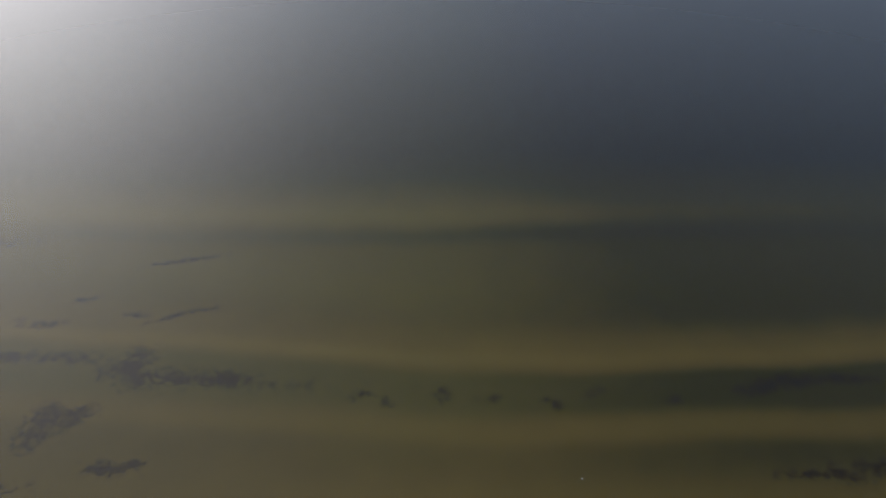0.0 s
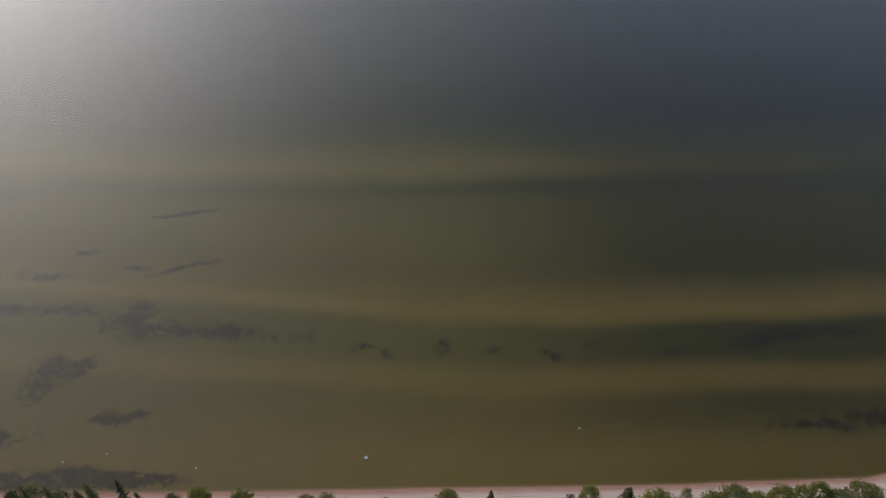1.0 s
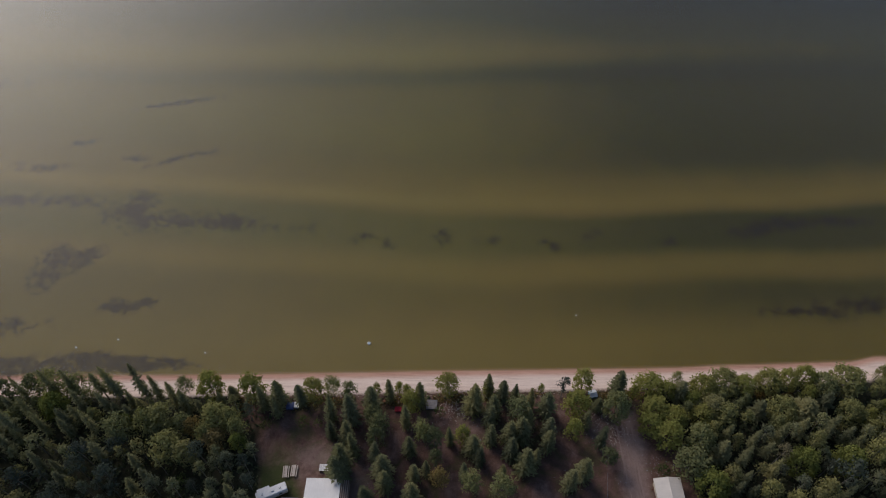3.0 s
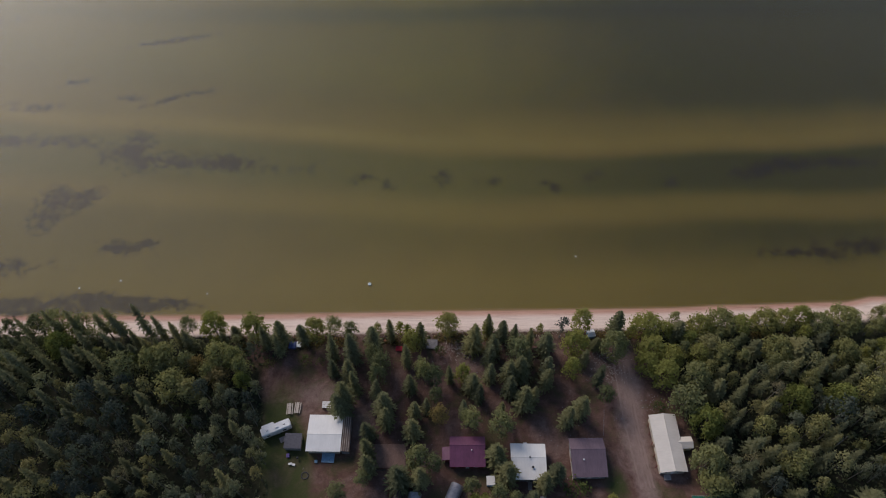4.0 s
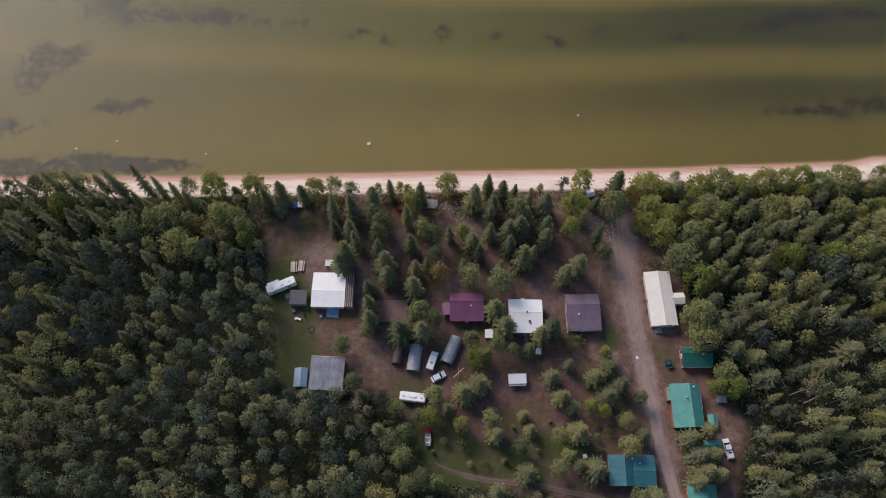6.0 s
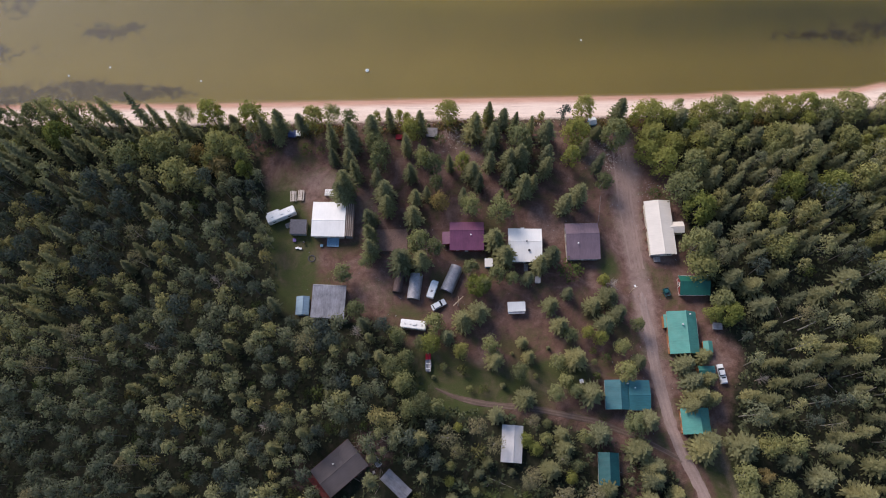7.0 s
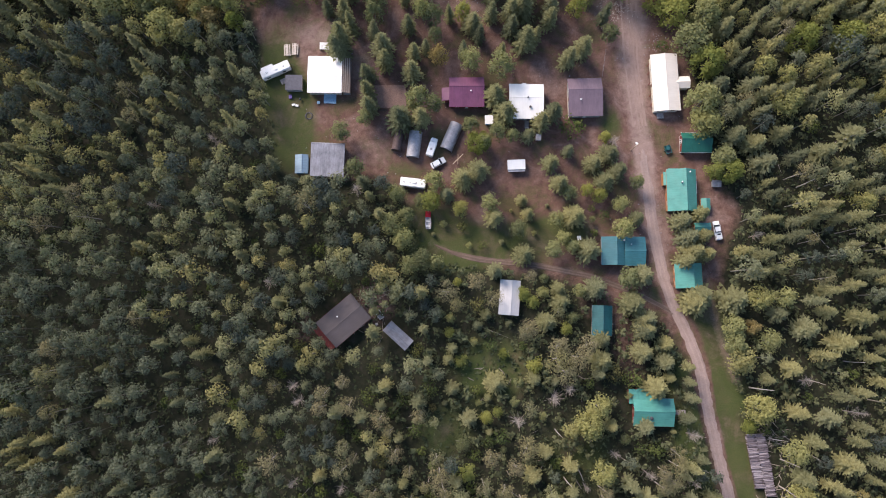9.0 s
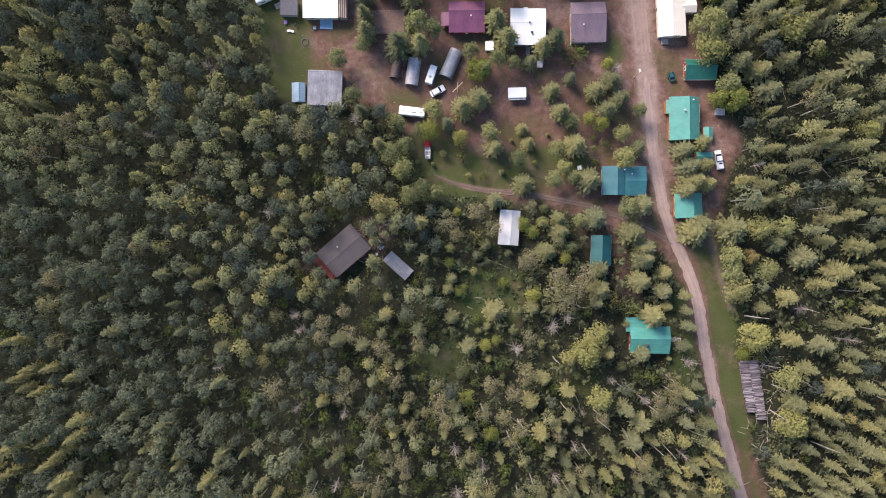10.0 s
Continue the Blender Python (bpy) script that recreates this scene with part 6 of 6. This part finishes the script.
OLIVE_LEAFY_NORTH = [(126.1, 106.5, 10, 5.9), (87.5, 105.9, 9, 4.2), (80.4, 97.1, 10, 3.4), (102.2, 96.2, 11, 3.8), (122.4, 94.9, 11, 3.8), (84.4, 94.4, 10, 3.2), (-83.4, 92.5, 11, 3), (-67.3, 92.4, 11, 3.2), (-62.7, 91.5, 11, 2.7), (-87.4, 90.7, 11, 3.2), (-60.3, 88.8, 11, 2.7), (-69.6, 87.2, 10, 2.3)]
OLIVE_LEAFY_UPPER = [(-79.2, 83.7, 11, 3.3), (-73.9, 81, 11, 2.7), (96.1, 60.3, 11, 3.1), (74.1, 55.1, 9, 3.5), (87.4, 5.5, 10, 3.4), (81.8, -11.6, 9, 3.4), (42.2, -23.7, 10, 2.6), (86.4, -24.6, 11, 3.9), (39.4, -28.9, 12, 3.7), (34.4, -30.5, 10, 2.6), (42.9, -41, 12, 3.2), (95.7, -49, 11, 4.4)]
TALL_SPRUCES_NORTH = [(-100.7, 103, 17, 2.2), (-92.6, 102.9, 17, 2.2), (-112.8, 102.5, 15, 2.2), (-104.2, 102.1, 14, 2.2), (-118.6, 101.8, 16, 2.2), (-98.7, 101.5, 14, 2.2), (-89.5, 100.6, 14, 2.2), (-86.1, 100.4, 15, 2.2), (-126.8, 100.1, 15, 2.2), (-81.9, 99.7, 13, 2.2), (116.6, 99.1, 12, 3), (-108.8, 97, 14, 2.2), (95, 96.4, 12, 3), (109.1, 96.1, 13, 4.3), (-122.6, 93.9, 15, 2.2), (-117, 89.4, 15, 2.2), (-102.5, 89.4, 15, 2.2), (-109.3, 88.1, 14, 2.2), (86.4, 65.9, 13, 3.2), (95.9, 63.3, 13, 2.7), (95, 51.5, 13, 3.5), (114, 50.5, 14, 4.6)]
TALL_SPRUCES_UPPER = [(106.6, 46.6, 13, 3.6), (89.8, 43.5, 12, 3.5), (111.6, 42.5, 13, 3.5), (105.4, 1.5, 12, 3.2), (91.7, 0.8, 11, 3.8), (114.6, -0.1, 14, 3.9), (99.5, -3.1, 13, 3.8), (108.3, -6.9, 14, 4.4), (94.9, -13.8, 12, 4), (88.4, -17, 10, 3.1), (96.1, -25.3, 12, 3.8), (104.1, -27.5, 13, 3.9), (100.4, -33.4, 12, 3.5), (109.1, -39.7, 13, 4), (96.8, -42.6, 13, 4.4), (49.6, -43.8, 14, 3.6), (53.8, -47.6, 14, 3.6), (7.1, -51.1, 12, 2.9), (26.9, -51.2, 12, 2.7), (52.3, -53, 13, 3.6), (45.6, -54.1, 13, 2.8), (29.6, -55.7, 12, 2.6)]

# roofs and vehicles keep the trees off: x, y, radius
KEEP_OFF = [(-32.7, 70.3, 8), (-48.4, 72, 5), (-43, 68, 4), (7, 65, 7), (24, 62, 7), (41, 63, 8), (64, 63, 7), (64, 72, 7), (72, 50, 5), (-13, 52, 4), (-8, 50, 5), (-3, 49, 4),
            (2.5, 52, 5), (-1, 44.6, 3.5), (-8.5, 38.7, 5), (-4.3, 28, 4), (21, 43.8, 4), (-32.8, 45.3, 7.5), (-40.4, 44.3, 4.5)]
KEEP_OFF += [(18.6, 5.9, 6.5), (-27.8, -0.3, 8.5),
            (-12.8, -4.6, 5.5), (67.8, 36, 8), (74.5, 32, 3), (50.7, 19, 8), (69, 11.8, 5.5), (78.5, 25, 4), (44.3, -0.6, 5.5), (57.8, -25.5, 7.5), (86.7, -39.4, 7), (86, -32, 4), (85, -46, 5), (46.8, 103, 4)]


SNAGS = [(43.6, -48.8), (50.8, -51.4), (58.9, -56.0), (19.9, -53.9), (26.6, -52.9), (39.2, -55.5), (90.7, -33.4), (99.1, -36.8), (93.3, -39.0), (104.3, -55.2), (92.7, -46.3), (102.1, -17.4),
         (112.4, -12.2), (85.7, -19.4), (61.6, -55.3), (33.2, -43.7), (37.1, -41.5), (31.0, -30.7), (108.7, 69.4), (113.4, 67.6), (102.0, 37.4), (112.0, 23.9), (112.5, 49.7), (116.0, 19.2)]
EDGE_LEAFY = [(-12.8, 34.9, 9, 2.3), (-6.3, 33.2, 6, 2.0), (-10.6, 28.9, 9, 2.4), (-11.6, 22.3, 10, 2.6), (-6.0, 16.1, 9, 2.7), (-9.3, 14.8, 10, 2.4), (-2.0, 15.5, 8, 2.2), (-14.4, 26.4, 10, 2.5)]
STANDING = {"alder": ALDERS_NORTH + ALDERS_UPPER, "fir": FIRS_NORTH + FIRS_UPPER + FIRS_SHORE + FIRS_MIDDLE + FIRS_YARD + FIRS_LOWER, "poplar": GREY_LEAFY_NORTH + GREY_LEAFY_UPPER + GREY_LEAFY_SHORE + EDGE_LEAFY, "shrub": LOW_SHRUBS, "golden": GOLDEN_LEAFY, "willow": BRIGHT_LEAFY, "dead": BARE_TREES, "birch": TAN_BIRCHES, "olive": OLIVE_LEAFY_NORTH + OLIVE_LEAFY_UPPER, "spruce": TALL_SPRUCES_NORTH + TALL_SPRUCES_UPPER}
KINDS = {"spruce": (spruce, 18, 2.45), "aspen": (aspen, 13, 2.25), "birch": (birch, 17, 2.9), "shrub": (shrub, 4, 1.9), "dead": (dead, 15, 2.2), "fallen": (fallen, 11, 1), "snag": (snag, 10, 1),
         "alder": (alder, 9, 2.3), "fir": (fir, 15, 2.45), "poplar": (poplar, 9, 2.3), "willow": (willow, 9, 2.3), "olive": (olive, 9, 2.3), "golden": (golden, 9, 2.3),
         "broad_alder": (broad_alder, 10, 4.2), "broad_poplar": (broad_poplar, 10, 4.2), "broad_willow": (broad_willow, 10, 4.2), "broad_olive": (broad_ash, 10, 4.2)}


def forest():
    rng = np.random.default_rng(5)
    placed = {k: [] for k in KINDS}
    cell, grid = 2.0, {}

    def take(x, y, r):
        grid.setdefault((int(x // cell), int(y // cell)), []).append((x, y, r))

    def crowded(x, y, gap, reach=4):
        cx, cy = int(x // cell), int(y // cell)
        return any((x - a) ** 2 + (y - b) ** 2 < (gap + r) ** 2 for i in range(-reach, reach + 1) for j in range(-reach, reach + 1) for a, b, r in grid.get((cx + i, cy + j), ()))

    for kind, spots in STANDING.items():
        fill, lift = {"fir": (1.12, 1.1), "spruce": (0.85, 1.0), "shrub": (1.0, 1.0), "dead": (0.9, 0.9)}.get(kind, (1.05, 1.0))
        for x, y, tall, radius in spots:
            tall *= lift * (1.14 if 55 < y < 90 or x < 55 < y else 0.88 if y > 55 else 1.0)
            form = "broad_" + kind if radius > 3.5 and "broad_" + kind in KINDS else kind
            _, h, r = KINDS[form]
            placed[form].append((x, y, tall, fill * (1.16 if y > 55 else 1.0) * radius / (r * (tall / h) ** 0.7)))
            take(x, y, max(0.0, radius - 1.6))
    for x, y in SNAGS:
        placed["snag"].append((x, y, rng.uniform(9, 13), 1.0))
        take(x, y, -1.0)
    # the woods round the clearing, thinner in the south
    for x, y in rng.uniform((-164, -80), (152, 112), (34000, 2)):
        if abs(x + 4) > 134 + 0.17 * max(y, 0) or y > shore_y(x) - rng.uniform(9, 11.5) + 3.4 * (x < -78) + 3.6 * (x > 66) or off_line(x, y, ROAD) < 3.4 + 1.6 * (y < -10) or off_line(x, y, TRACK) < 2.4:
            continue
        thicket = -9 < x < 46 and 14 < y < 35
        if (inside(np.array(x), np.array(y), CLEARING) and not thicket) or any((x - a) ** 2 + (y - b) ** 2 < r * r for a, b, r in KEEP_OFF):
            continue
        south = float(step(-y, -18, 30) * step(x, -60, -10) * (1 - step(x, 62, 82)))
        patch = noise.noise((x * 0.035, y * 0.035, 4.0))
        gap = 3.6 + (0.4 + 0.4 * south) * patch + 2.4 * south * noise.noise((x * 0.085, y * 0.085, 2.0)) + rng.uniform(-0.6, 0.8)
        if x > 80 and y < 60:
            gap += 0.6
        settled = thicket or (0 < x < 66 and -36 < y < 14)
        glade = max(float(blob(x, y, 13, -13, 11, 9)), float(blob(x, y, 0, -32, 9, 7)), float(blob(x, y, 47, -25, 5, 8)), float(blob(x, y, 53, -8, 8, 13)))
        if rng.uniform() < 1.5 * glade - 0.25 or (settled and rng.uniform() < 0.6):
            continue
        if crowded(x, y, gap):
            continue
        take(x, y, 0.0)
        east = float(step(x, 60, 90))
        stand = noise.noise((x * 0.022 + 9, y * 0.022, 1.0))
        odds = 0.12 + 0.34 * stand + east * (0.36 + 0.24 * float(step(60 - y, 0, 30))) + 0.2 * south + 0.4 * south * float(step(x, 15, 40))
        roll = rng.uniform()
        tall = (1 - 0.16 * float(step(np.array(y - shore_y(x)), -26, -12))) * (12.6 + 1.8 * noise.noise((x * 0.05, y * 0.05, 7.0)) + rng.normal(0, 1.5) - 1.2 * south)
        beach = y > shore_y(x) - 24
        if settled:
            placed["shrub" if roll < 0.5 else "poplar" if roll < 0.8 else "fir"].append((x, y, rng.uniform(2.0, 4.0) if thicket else rng.uniform(2.5, 6.0), rng.uniform(0.8, 1.0)))
        elif beach and x > 50:
            placed["alder" if roll < 0.4 else "olive" if roll < 0.6 else "poplar"].append((x, y, tall * 0.72, rng.uniform(0.85, 1.05)))
        elif beach and x < -66:
            placed["spruce" if roll < 0.6 else "poplar"].append((x, y, tall * rng.uniform(0.9, 1.2) if roll < 0.6 else tall * 0.75, 1.1))
        elif roll < 0.06 * south + 0.010:
            placed["dead"].append((x, y, tall, 1))
        elif roll < 0.03 + 0.03 * east + 0.26 * south:
            placed["birch"].append((x, y, tall * 1.05, 1))
        elif roll > 0.95 - 0.20 * south * (x < 30):
            placed["shrub"].append((x, y, rng.uniform(2.5, 5.5), 1))
        elif rng.uniform() < odds:
            placed["spruce"].append((x, y, tall * rng.uniform(0.9, 1.25), rng.uniform(0.9, 1.1)))
        else:
            leaf = "olive" if rng.uniform() < 0.25 * east * float(step(y, 20, 50)) else "aspen"
            placed[leaf].append((x, y, tall * rng.uniform(0.72, 1.12), rng.uniform(0.66, 1.18)))
    # young trees fill the gaps below
    young = []
    for x, y in rng.uniform((-150, -78), (145, 100), (5200, 2)):
        if y > shore_y(x) - 13 or off_line(x, y, ROAD) < 4.5 or off_line(x, y, TRACK) < 2.6 or inside(np.array(x), np.array(y), CLEARING) or any((x - a) ** 2 + (y - b) ** 2 < r * r for a, b, r in KEEP_OFF):
            continue
        if (x < -20 and rng.uniform() < 0.8) or max(float(blob(x, y, 13, -13, 11, 9)), float(blob(x, y, 0, -32, 9, 7))) > 0.4 or crowded(x, y, 1.6, 2):
            continue
        take(x, y, 0.0)
        young.append((x, y, rng.uniform(1.8, 7.0) * (0.7 + 0.3 * rng.uniform()), 1.25 if x > -20 else 1))
    sapling.wood(rng, young, "young_trees", "young trees and saplings under the forest canopy")
    for x, y in ((10, -2), (29, -27), (22, -50), (60, -44), (96, -38), (92, -55), (-34, -43), (40, -56), (110, 20), (96, 47)):
        placed["fallen"].append((x, y, rng.uniform(7, 12), 1))
    for name, (kind, _, _) in KINDS.items():
        spots = placed[name]
        spots.sort(key=lambda s: math.hypot((s[0] - 20) / 1.25, s[1] - 38))
        kind.plant(rng, spots[:290])
        if spots[290:]:
            kind.wood(rng, spots[290:], name + "_wood", "dense stand of " + kind.category + " trees around the cabins")


forest()
ground_cover()
dune_grass()
